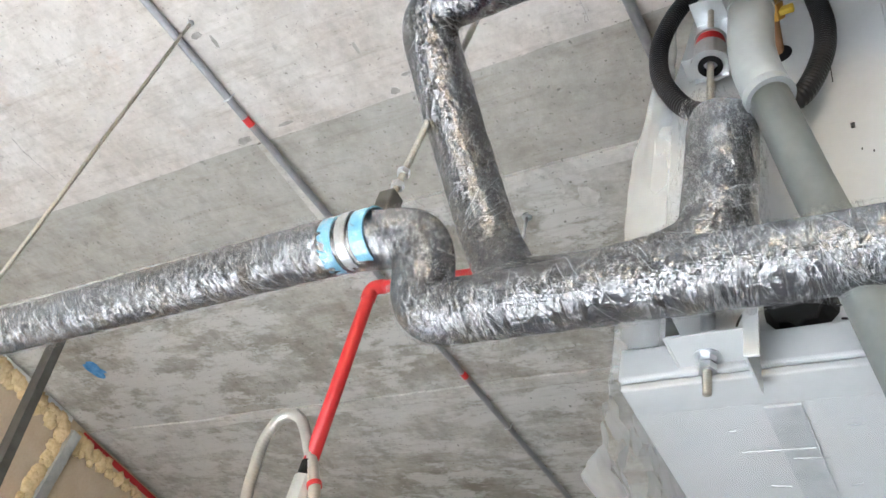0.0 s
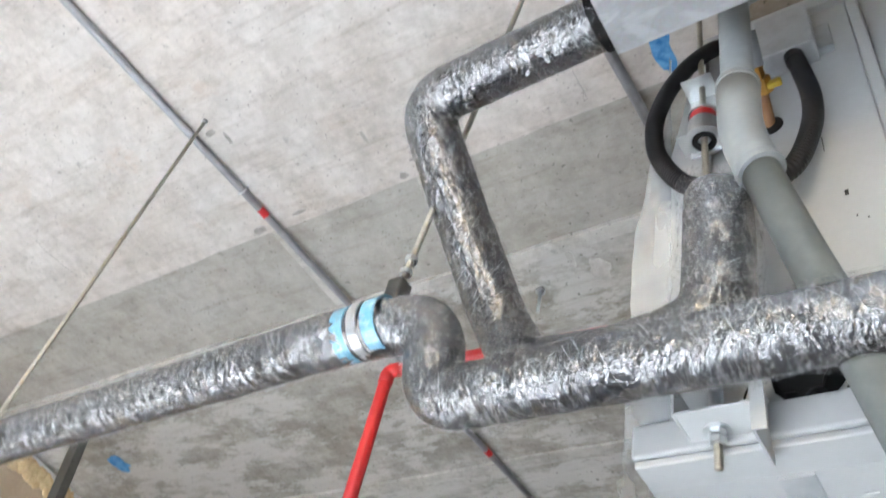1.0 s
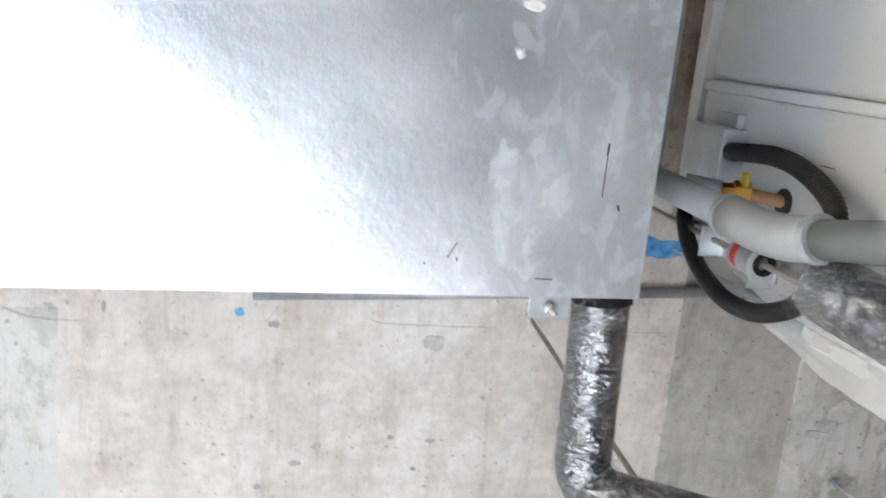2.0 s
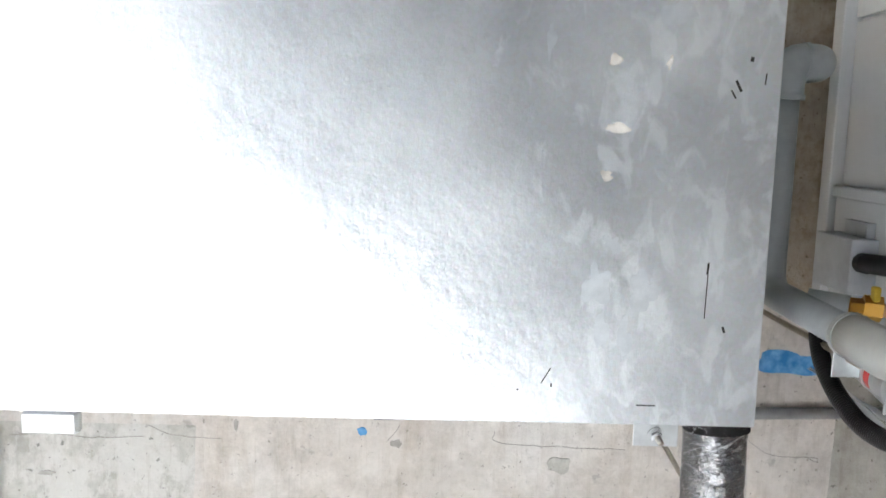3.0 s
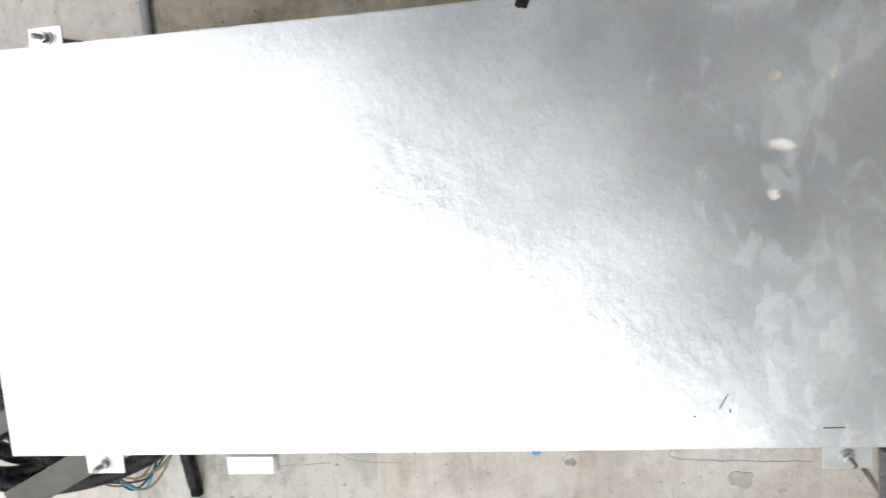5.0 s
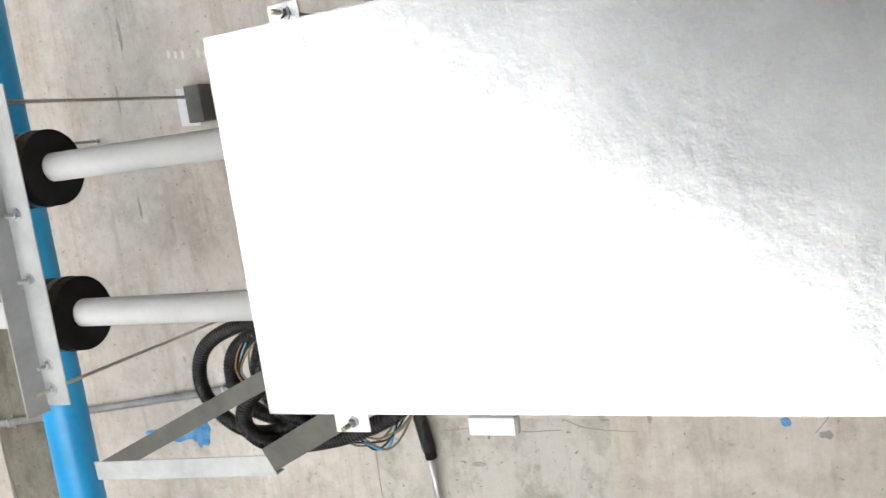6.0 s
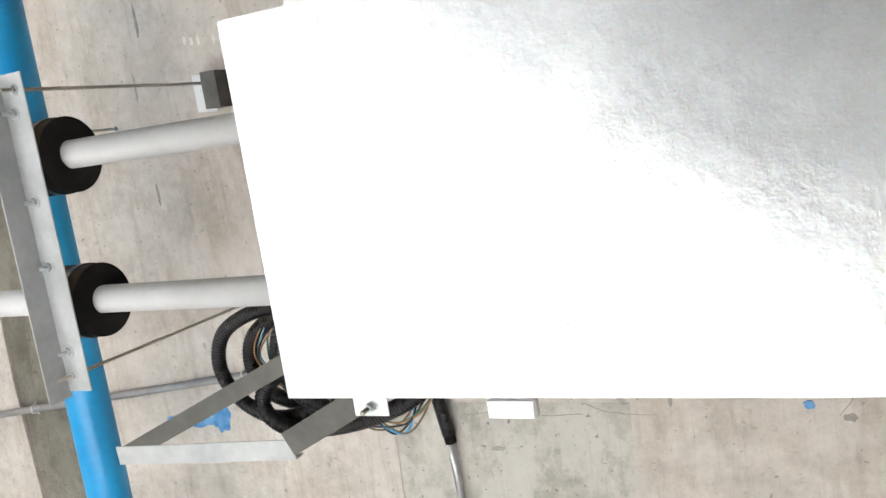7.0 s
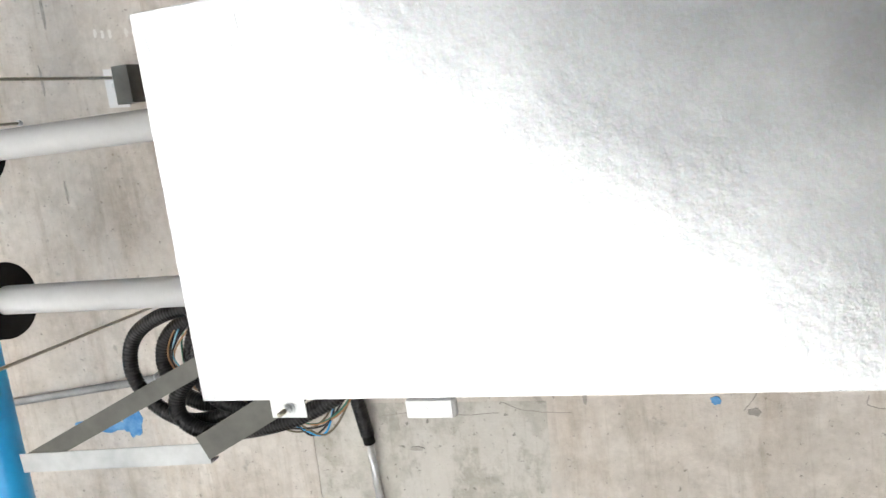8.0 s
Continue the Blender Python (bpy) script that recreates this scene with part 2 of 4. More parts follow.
def galvanised(name):
    """Zinc-coated sheet: soft spangle, hand marks, oil stains, a broad gloss."""
    m = bpy.data.materials.new(name)
    m.use_nodes = True
    n, l = m.node_tree.nodes, m.node_tree.links
    p = n["Principled BSDF"]
    tc = n.new("ShaderNodeTexCoord")

    def tex(kind, scale, detail=6):
        t = n.new(kind)
        t.inputs["Scale"].default_value = scale
        if kind == "ShaderNodeTexNoise":
            t.inputs["Detail"].default_value = detail
            t.inputs["Roughness"].default_value = 0.62
        l.new(tc.outputs["Object"], t.inputs["Vector"])
        return t.outputs["Color"] if kind == "ShaderNodeTexVoronoi" else t.outputs["Fac"]

    big, small, spang = tex("ShaderNodeTexNoise", 4.5), tex("ShaderNodeTexNoise", 45), tex("ShaderNodeTexVoronoi", 160)
    r = n.new("ShaderNodeValToRGB")
    r.color_ramp.elements[0].position, r.color_ramp.elements[0].color = 0.30, (0.47, 0.505, 0.545, 1)
    r.color_ramp.elements[1].position, r.color_ramp.elements[1].color = 0.70, (0.655, 0.695, 0.735, 1)
    l.new(big, r.inputs[0])
    x = n.new("ShaderNodeMix")
    x.data_type, x.blend_type = "RGBA", "MIX"
    x.inputs[0].default_value = 0.05
    l.new(r.outputs[0], x.inputs[6])
    l.new(spang, x.inputs[7])
    hs = n.new("ShaderNodeHueSaturation")
    hs.inputs["Saturation"].default_value = 0.6
    l.new(x.outputs[2], hs.inputs["Color"])
    sep, mp = n.new("ShaderNodeSeparateXYZ"), n.new("ShaderNodeMapping")
    l.new(tc.outputs["Object"], sep.inputs[0])
    mp.inputs["Rotation"].default_value, mp.inputs["Scale"].default_value = (0, 0, 0.25), (1.5, 0.75, 1)
    l.new(tc.outputs["Object"], mp.inputs["Vector"])
    hm = n.new("ShaderNodeTexNoise")
    hm.inputs["Scale"].default_value, hm.inputs["Detail"].default_value, hm.inputs["Distortion"].default_value = 17, 4, 0.7
    l.new(mp.outputs[0], hm.inputs["Vector"])
    end = n.new("ShaderNodeMapRange")
    end.inputs["From Min"].default_value, end.inputs["From Max"].default_value = 0.9, 1.35
    end.inputs["To Min"].default_value, end.inputs["To Max"].default_value = -0.22, 0.0
    l.new(sep.outputs["X"], end.inputs["Value"])
    ad = n.new("ShaderNodeMath")
    ad.operation = "ADD"
    l.new(hm.outputs["Fac"], ad.inputs[0])
    l.new(end.outputs[0], ad.inputs[1])
    edge = n.new("ShaderNodeValToRGB")
    edge.color_ramp.elements[0].position, edge.color_ramp.elements[1].position = 0.50, 0.60
    l.new(ad.outputs[0], edge.inputs[0])
    smear = n.new("ShaderNodeMix")
    smear.data_type = "RGBA"
    sc = n.new("ShaderNodeMath")
    sc.operation = "MULTIPLY"
    sc.inputs[1].default_value = 0.50
    l.new(edge.outputs[0], sc.inputs[0])
    l.new(sc.outputs[0], smear.inputs[0])
    l.new(hs.outputs[0], smear.inputs[6])
    smear.inputs[7].default_value = (0.80, 0.83, 0.85, 1)
    l.new(smear.outputs[2], p.inputs["Base Color"])
    met = n.new("ShaderNodeMapRange")
    met.inputs["To Min"].default_value, met.inputs["To Max"].default_value = 0.88, 0.70
    l.new(edge.outputs[0], met.inputs["Value"])
    l.new(met.outputs[0], p.inputs["Metallic"])
    rr = n.new("ShaderNodeMapRange")
    rr.inputs["From Min"].default_value, rr.inputs["From Max"].default_value = 0.3, 0.7
    rr.inputs["To Min"].default_value, rr.inputs["To Max"].default_value = 0.345, 0.405
    l.new(big, rr.inputs["Value"])
    l.new(rr.outputs[0], p.inputs["Roughness"])
    bp = n.new("ShaderNodeBump")
    bp.inputs["Strength"].default_value, bp.inputs["Distance"].default_value = 0.50, 0.002
    gm, grit, both = n.new("ShaderNodeMapping"), n.new("ShaderNodeTexNoise"), n.new("ShaderNodeMath")
    gm.inputs["Scale"].default_value = (1, 0.4, 1)
    l.new(tc.outputs["Object"], gm.inputs["Vector"])
    grit.inputs["Scale"].default_value, grit.inputs["Detail"].default_value, grit.inputs["Roughness"].default_value = 85, 5, 0.75
    l.new(gm.outputs[0], grit.inputs["Vector"])
    both.operation = "MULTIPLY_ADD"
    both.inputs[1].default_value = 0.55
    l.new(grit.outputs["Fac"], both.inputs[0])
    l.new(small, both.inputs[2])
    l.new(both.outputs[0], bp.inputs["Height"])
    l.new(bp.outputs[0], p.inputs["Normal"])
    return m


SKIM = concrete("pale_concrete", (0.505, 0.465, 0.425), (0.565, 0.53, 0.495), (0.61, 0.585, 0.56), (1, 0.6, 1), (0.56, 0.38, 0.26), 0.40, 0.45, 0.25, (0.63, 0.605, 0.575))
BARE = concrete("bare_concrete", (0.29, 0.275, 0.235), (0.41, 0.395, 0.355), (0.50, 0.49, 0.46), (1, 0.45, 1), (0.24, 0.18, 0.11), 0.65, 0.35, 0.80, (0.56, 0.55, 0.52))
SMOOTH = concrete("smooth_concrete", (0.33, 0.315, 0.275), (0.40, 0.385, 0.345), (0.45, 0.435, 0.40), (1, 0.6, 1), (0.30, 0.24, 0.17), 0.35, 0.3, 0.25, (0.46, 0.45, 0.42))
GREY = concrete("grey_cement_patch", (0.36, 0.35, 0.325), (0.45, 0.44, 0.41), (0.53, 0.52, 0.49), (1, 0.6, 1), (0.34, 0.28, 0.20), 0.5, 0.4, 0.6, (0.60, 0.585, 0.555))
# darker, browner concrete for the field over the fan coil unit
BROWN = concrete("brown_concrete", (0.25, 0.20, 0.14), (0.38, 0.33, 0.26), (0.47, 0.43, 0.37), (1, 0.8, 1), (0.20, 0.12, 0.06), 0.9, 0.7, 0.35, (0.50, 0.45, 0.38))
OLD = concrete("old_dark_concrete", (0.13, 0.125, 0.10), (0.20, 0.19, 0.16), (0.27, 0.26, 0.225), (1, 0.45, 1), (0.15, 0.12, 0.08), 0.6, 0.3, 0.2, (0.33, 0.32, 0.29))
LIP = concrete("joint_mortar", (0.46, 0.45, 0.42), (0.54, 0.53, 0.50), (0.60, 0.59, 0.56), (1, 0.3, 1))
FLOOR = concrete("screed", (0.54, 0.55, 0.56), (0.61, 0.62, 0.63), (0.66, 0.67, 0.68))
PLASTER = mat("plaster", (0.66, 0.65, 0.62), (0.76, 0.75, 0.72), 0.9, bump=0.2)
GYPSUM = mat("gypsum_board", (0.50, 0.40, 0.28), (0.60, 0.50, 0.37), 0.9, bump=0.1)
FOAM = mat("foam", (0.62, 0.47, 0.25), (0.78, 0.63, 0.38), 0.85, scale=30, bump=0.6)
ZINC = galvanised("galvanised_sheet")
SMEAR = mat("zinc_wipe_mark", (0.58, 0.61, 0.64), (0.68, 0.71, 0.74), 0.46, 0.72, 30, bump=0.05)
SPOT = mat("reflection_spot", (0.60, 0.57, 0.52), (0.72, 0.69, 0.64), 0.8, 0.0, 60, bump=0.2)
STEEL = mat("zinc_steel", (0.50, 0.52, 0.53), (0.66, 0.68, 0.69), 0.38, 0.8, 12, bump=0.08)
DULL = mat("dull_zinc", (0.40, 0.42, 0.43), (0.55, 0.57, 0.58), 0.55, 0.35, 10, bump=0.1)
ROD = mat("threaded_rod", (0.36, 0.34, 0.28), (0.52, 0.49, 0.42), 0.42, 0.8, 30, (1, 1, 40), 0.5)
WHITE = mat("white_enamel", (0.49, 0.505, 0.505), (0.54, 0.555, 0.555), 0.42, scale=3, bump=0.03)
PLASTIC = mat("white_plastic", (0.78, 0.79, 0.79), (0.83, 0.84, 0.84), 0.45, scale=8, bump=0.03)
PVC = mat("grey_pvc", (0.24, 0.26, 0.26), (0.31, 0.33, 0.33), 0.40, scale=7, bump=0.05)
PVC_DARK = mat("dark_grey_pvc", (0.12, 0.135, 0.13), (0.18, 0.195, 0.185), 0.6, scale=9, bump=0.05)
PVC_PALE = mat("pale_grey_pvc", (0.60, 0.61, 0.62), (0.68, 0.69, 0.70), 0.45, scale=7, bump=0.03)
BLUE = mat("blue_pvc", (0.01, 0.27, 0.60), (0.02, 0.36, 0.72), 0.38, scale=4, bump=0.03)
BLUE_PAINT = mat("blue_chalk", (0.04, 0.20, 0.50), (0.16, 0.38, 0.66), 0.9, scale=30, bump=0.2)
BLUE_TAPE = mat("blue_tape", (0.12, 0.36, 0.52), (0.26, 0.50, 0.64), 0.25, scale=14, bump=0.4, coat=0.6)
RED = mat("red_paint", (0.46, 0.018, 0.022), (0.56, 0.03, 0.032), 0.40, scale=6, bump=0.06)
RUBBER = mat("black_rubber", (0.006, 0.006, 0.006), (0.016, 0.0155, 0.015), 0.9, scale=20, bump=0.4)
BLACK = mat("black_plastic", (0.010, 0.010, 0.011), (0.022, 0.022, 0.024), 0.36, scale=20, bump=0.1)
BRASS = mat("brass", (0.55, 0.30, 0.06), (0.70, 0.42, 0.10), 0.35, 0.9, 20)
YELLOW = mat("yellow_plastic", (0.50, 0.33, 0.02), (0.60, 0.42, 0.04), 0.5)
COPPER = mat("copper_wire", (0.28, 0.14, 0.06), (0.42, 0.24, 0.12), 0.5, 0.2)
OLIVE = mat("olive_wire", (0.10, 0.085, 0.05), (0.16, 0.14, 0.09), 0.5)
GREEN = mat("green_wire", (0.03, 0.14, 0.10), (0.05, 0.20, 0.14), 0.5)
WRAP = foil_wrap("film_wrapped_foam", (0.003, 0.004, 0.0065), (0.018, 0.022, 0.032))
FILM = clear_film("clear_film", 0.075)
# whitish, so that thin folds and streaks carry the film's highlights in their colour
FOLD_GLINT = milky_film("film_fold_glint", 0.62)
PALE_BLUE = mat("pale_blue_plate", (0.42, 0.60, 0.72), (0.50, 0.68, 0.78), 0.4)
DRAPE = milky_film("draped_film", 0.38)
STRETCH = milky_film("stretched_film", 0.12)
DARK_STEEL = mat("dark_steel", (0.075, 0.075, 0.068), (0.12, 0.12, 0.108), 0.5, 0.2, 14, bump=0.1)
CHALK = mat("white_chalk", (0.62, 0.60, 0.56), (0.72, 0.70, 0.67), 0.95)
DARK = mat("dark_mark", (0.02, 0.02, 0.02), (0.05, 0.05, 0.05), 0.8)
CONDUIT = mat("weathered_conduit", (0.24, 0.245, 0.25), (0.36, 0.365, 0.37), 0.5, 0.4, 12, bump=0.08)
FLEX = mat("stainless_hose", (0.46, 0.44, 0.40), (0.56, 0.54, 0.50), 0.42, 0.7, 20, bump=0.05)


# ---- shape helpers ----
def part(name, bm, material, parent=None, label="", smooth=False):
    """Links a bmesh as one mesh object, under a thing or a part."""
    me = bpy.data.meshes.new(name)
    bm.normal_update()
    bm.to_mesh(me)
    bm.free()
    me.materials.append(material)
    if smooth:
        for f in me.polygons:
            f.use_smooth = True
    ob = new(name, me)
    if parent is not None:
        ob.parent = parent
    if label:
        tagged(ob, label)
    return ob


def thing(name, label, category, at=(0, 0, 0), group="", kind=""):
    e = new(name)
    e.location = at
    e.empty_display_size = 0.05
    return tagged(e, label, category, group, kind)


def block(x0, y0, z0, x1, y1, z1, bevel=0.0, bm=None):
    bm = bm or bmesh.new()
    r = bmesh.ops.create_cube(bm, size=1)
    for v in r["verts"]:
        v.co = ((x0 + x1) / 2 + v.co.x * (x1 - x0), (y0 + y1) / 2 + v.co.y * (y1 - y0), (z0 + z1) / 2 + v.co.z * (z1 - z0))
    if bevel:
        edges = list({e for v in r["verts"] for e in v.link_edges})
        bmesh.ops.bevel(bm, geom=edges, offset=bevel, segments=2, affect="EDGES", profile=0.5)
    return bm


def rounded(points, radius, steps=8):
    """The points of a path with its corners rounded off."""
    pts = [Vector(p) for p in points]
    out = [pts[0]]
    for a, b, c in zip(pts, pts[1:], pts[2:]):
        u, w = (a - b), (c - b)
        r = min(radius, u.length * 0.49, w.length * 0.49)
        p, q = b + u.normalized() * r, b + w.normalized() * r
        for k in range(steps + 1):
            s = k / steps
            out.append(p * (1 - s) ** 2 + b * 2 * s * (1 - s) + q * s * s)
    out.append(pts[-1])
    return out


def resample(points, step):
    out, left = [points[0]], 0.0
    for a, b in zip(points, points[1:]):
        d = (b - a).length
        s = step - left
        while s < d:
            out.append(a.lerp(b, s / d))
            s += step
        left = d - (s - step)
    if (points[-1] - out[-1]).length > step * 0.3:
        out.append(points[-1])
    return out


def spline(points, steps=10, closed=False):
    """A smooth curve through the points."""
    pts = [Vector(p) for p in points]
    ext = [pts[-1], *pts, pts[0], pts[1]] if closed else [2 * pts[0] - pts[1], *pts, 2 * pts[-1] - pts[-2]]
    out = []
    for a, b, c, d in zip(ext, ext[1:], ext[2:], ext[3:]):
        for k in range(steps):
            s = k / steps
            out.append(0.5 * (2 * b + (c - a) * s + (2 * a - 5 * b + 4 * c - d) * s * s + (3 * b - a - 3 * c + d) * s ** 3))
    if not closed:
        out.append(pts[-1])
    return out


def sweep(points, radius, sides=16, caps=True, wave=None):
    """A tube along the points. wave(distance, angle) gives the radius' factor."""
    bm = bmesh.new()
    pts = [Vector(p) for p in points]
    t0 = (pts[1] - pts[0]).normalized()
    ref = Vector((0, 0, 1)) if abs(t0.z) < 0.9 else Vector((1, 0, 0))
    nrm = t0.cross(ref).normalized()
    rings, run = [], 0.0
    for i, p in enumerate(pts):
        t = (pts[min(i + 1, len(pts) - 1)] - pts[max(i - 1, 0)]).normalized()
        nrm = (nrm - t * nrm.dot(t)).normalized()
        b = t.cross(nrm)
        if i:
            run += (p - pts[i - 1]).length
        ring = []
        for k in range(sides):
            a = 2 * math.pi * k / sides
            r = radius * (wave(run, a) if wave else 1)
            ring.append(bm.verts.new(p + (nrm * math.cos(a) + b * math.sin(a)) * r))
        rings.append(ring)
    for p, q in zip(rings, rings[1:]):
        for k in range(sides):
            bm.faces.new((p[k], p[(k + 1) % sides], q[(k + 1) % sides], q[k]))
    if caps:
        bm.faces.new(rings[0][::-1])
        bm.faces.new(rings[-1])
    return bm


def cyl(a, b, radius, sides=16):
    return sweep([Vector(a), Vector(b)], radius, sides)


def ring_tube(a, b, outer, inner, sides=28):
    """A thick-walled ring from a to b."""
    bm = bmesh.new()
    a, b = Vector(a), Vector(b)
    t = (b - a).normalized()
    ref = Vector((0, 0, 1)) if abs(t.z) < 0.9 else Vector((1, 0, 0))
    u = t.cross(ref).normalized()
    w = t.cross(u)
    loops = []
    for p, r in ((a, inner), (a, outer), (b, outer), (b, inner)):
        loops.append([bm.verts.new(p + (u * math.cos(2 * math.pi * k / sides) + w * math.sin(2 * math.pi * k / sides)) * r) for k in range(sides)])
    for p, q in zip(loops, loops[1:] + loops[:1]):
        for k in range(sides):
            bm.faces.new((p[k], p[(k + 1) % sides], q[(k + 1) % sides], q[k]))
    return bm


def hexnut(at, axis, radius=0.009, thick=0.008):
    at, axis = Vector(at), Vector(axis).normalized()
    return sweep([at, at + axis * thick], radius, 6)


def corrugated(points, radius, pitch=0.008, depth=0.12, sides=14):
    pts = resample(points, pitch / 4)
    return sweep(pts, radius, sides, True, lambda s, a: 1 + depth * (0.5 + 0.5 * math.sin(2 * math.pi * s / pitch)))


def creased(seed, radius, amount):
    """Film drawn tight round a tube: sharp ridges along two helices over soft lumps."""
    def wave(s, a):
        f = 1 + 0.022 * noise.noise(Vector((s * 16 + seed, math.cos(a) * 1.3, math.sin(a) * 1.3)))
        for twist, along, across in ((9.0, 11.0, 75.0), (-14.0, 9.0, 95.0), (2.5, 30.0, 60.0)):
            b = a + twist * s
            q = noise.noise(Vector((s * along + seed * 3 + twist, math.cos(b) * radius * across, math.sin(b) * radius * across)))
            f += amount * (0.35 - abs(q))
        return f
    return wave


def lumpy(seed, amount):
    def wave(s, a):
        v = Vector((s * 14 + seed * 7, math.cos(a) * 1.3, math.sin(a) * 1.3))
        return 1 + amount * noise.noise(v) + amount * 0.6 * noise.noise(v * 3.1)
    return wave


# ---- the room ----
CEIL = 3.345
bm = bmesh.new()
me = bpy.data.meshes.new("ceiling")
strips = [(-3.6, -1.69, -5, 5.7, 0.0, 0), (-1.69, -1.30, -5, 5.7, 0.012, 6), (-1.30, -0.20, -5, 5.7, 0.0, 0), (-0.20, 0.02, -5, 0.97, 0.0, 0), (-0.20, 0.46, 0.97, 5.7, 0.003, 5),
          (0.02, 2.012, -5, 0.62, 0.002, 3), (0.02, 0.46, 0.62, 0.97, 0.0, 0), (0.46, 2.012, 0.62, 5.7, 0.0, 0),
          (2.012, 2.407, -5, 5.7, 0.014, 4), (2.407, 2.46, -5, 5.7, 0.0, 2), (2.46, 3.45, -5, 5.7, 0.010, 1), (3.45, 3.515, -5, 5.7, 0.0, 2), (3.515, 7, -5, 5.7, 0.012, 1)]
for x0, x1, y0, y1, up, index in strips:
    n = max(2, int((y1 - y0) / 0.05))
    ys = [y0 + (y1 - y0) * k / n for k in range(n + 1)]
    lo, hi = [], []
    for y in ys:
        e0 = 0.012 * noise.noise(Vector((x0 * 3, y * 2.3, 0))) + 0.005 * noise.noise(Vector((x0, y * 11, 3)))
        e1 = 0.012 * noise.noise(Vector((x1 * 3, y * 2.3, 0))) + 0.005 * noise.noise(Vector((x1, y * 11, 3)))
        lo.append((x0 + e0, y))
        hi.append((x1 + e1, y))
    a = [bm.verts.new((x, y, CEIL + up)) for x, y in lo]
    b = [bm.verts.new((x, y, CEIL + up)) for x, y in hi]
    a2 = [bm.verts.new((x, y, CEIL + 0.2)) for x, y in lo]
    b2 = [bm.verts.new((x, y, CEIL + 0.2)) for x, y in hi]
    for k in range(len(ys) - 1):
        for quad in ((a[k], a[k + 1], b[k + 1], b[k]), (a2[k], a2[k + 1], a[k + 1], a[k]), (b[k], b[k + 1], b2[k + 1], b2[k]), (a2[k], b2[k], b2[k + 1], a2[k + 1])):
            bm.faces.new(quad).material_index = index
bm.normal_update()
bm.to_mesh(me)
bm.free()
for m in (SKIM, BARE, LIP, BROWN, SMOOTH, GREY, OLD):
    me.materials.append(m)
tagged(new("ceiling", me), "raw cast concrete soffit with pale and dark strips", "ceiling", kind="structure")

tagged(part("floor", block(-7, -5, -0.2, 7, 5.6, 0), FLOOR), "pale bare screed floor", "floor", kind="structure")
bm = block(-3.6, -4.4, 0, -3.4, -2.1, CEIL)
block(-3.6, -0.2, 0, -3.4, 4.2, CEIL, bm=bm)
block(-3.6, -2.1, 3.05, -3.4, -0.2, CEIL, bm=bm)
block(-3.6, -2.1, 0, -3.4, -0.2, 0.7, bm=bm)
tagged(part("wall_west", bm, PLASTER), "plastered wall with an open window", "wall", kind="structure")
tagged(part("wall_east", block(6.5, -4.4, 0, 6.7, 5.6, CEIL), PLASTER), "plain plastered wall", "wall", kind="structure")
bm = block(-3.6, -4.6, 0, 6.7, -4.4, CEIL)
tagged(part("wall_south", bm, PLASTER), "plain plastered wall", "wall", kind="structure")
plain = part("wall_north", block(-7.2, 0, 0, -2.0, 0.12, CEIL - 0.006), PLASTER)
north = part("wall_north", block(-2.0, 0, 0, 3.9, 0.12, CEIL - 0.006), GYPSUM)
north.matrix_world = pose(3.30, 4.63, 0, rz=10.5)
plain.matrix_world = north.matrix_world.copy()
tagged(plain, "plain plastered wall", "wall", kind="structure")
tagged(north, "brown gypsum board partition reaching the soffit", "wall", kind="structure")


# ---- thing helpers ----
class Builder:
    """A thing with its parts, all given in room coordinates."""

    def __init__(self, name, label, category, at, group=""):
        self.root = thing(name, label, category, at, group)
        self.base = Matrix.Translation(self.root.location).inverted()

    def add(self, name, bm, material, label="", smooth=False, parent=None):
        ob = part(name, bm, material, parent or self.root, label, smooth)
        if parent is None:
            ob.matrix_parent_inverse = self.base
        return ob


def hanger_rod(x, y, low, radius=0.005, nuts=(), washers=(), label="thin threaded steel rod hanging from the soffit"):
    r = Builder("hanger_rod", label, "threaded rod", (x, y, CEIL), "hanger rods")
    r.add("rod", cyl((x, y, low), (x, y, CEIL + 0.004), radius, 10), ROD, smooth=True)
    for z in nuts:
        r.add("nut", hexnut((x, y, z), (0, 0, 1), radius * 1.9, radius * 1.6), STEEL)
    for z in washers:
        r.add("washer", ring_tube((x, y, z), (x, y, z + 0.0015), radius * 2.8, radius, 18), STEEL)
    r.add("anchor", cyl((x, y, CEIL - 0.012), (x, y, CEIL + 0.003), radius * 1.7, 12), STEEL)
    return r


def ragged(x, y, z, rx, ry, seed, count=22, thick=0.0008):
    """A flat blot with an uneven rim."""
    bm = bmesh.new()
    rim = []
    for k in range(count):
        a = 2 * math.pi * k / count
        f = 1 + 0.45 * noise.noise(Vector((math.cos(a) * 1.7 + seed, math.sin(a) * 1.7, seed * 2.1)))
        rim.append(bm.verts.new((x + rx * f * math.cos(a), y + ry * f * math.sin(a), z - thick)))
    top = [bm.verts.new((v.co.x, v.co.y, z + 0.001)) for v in rim]
    bm.faces.new(rim[::-1])
    for k in range(count):
        bm.faces.new((rim[k], rim[(k + 1) % count], top[(k + 1) % count], top[k]))
    return bm


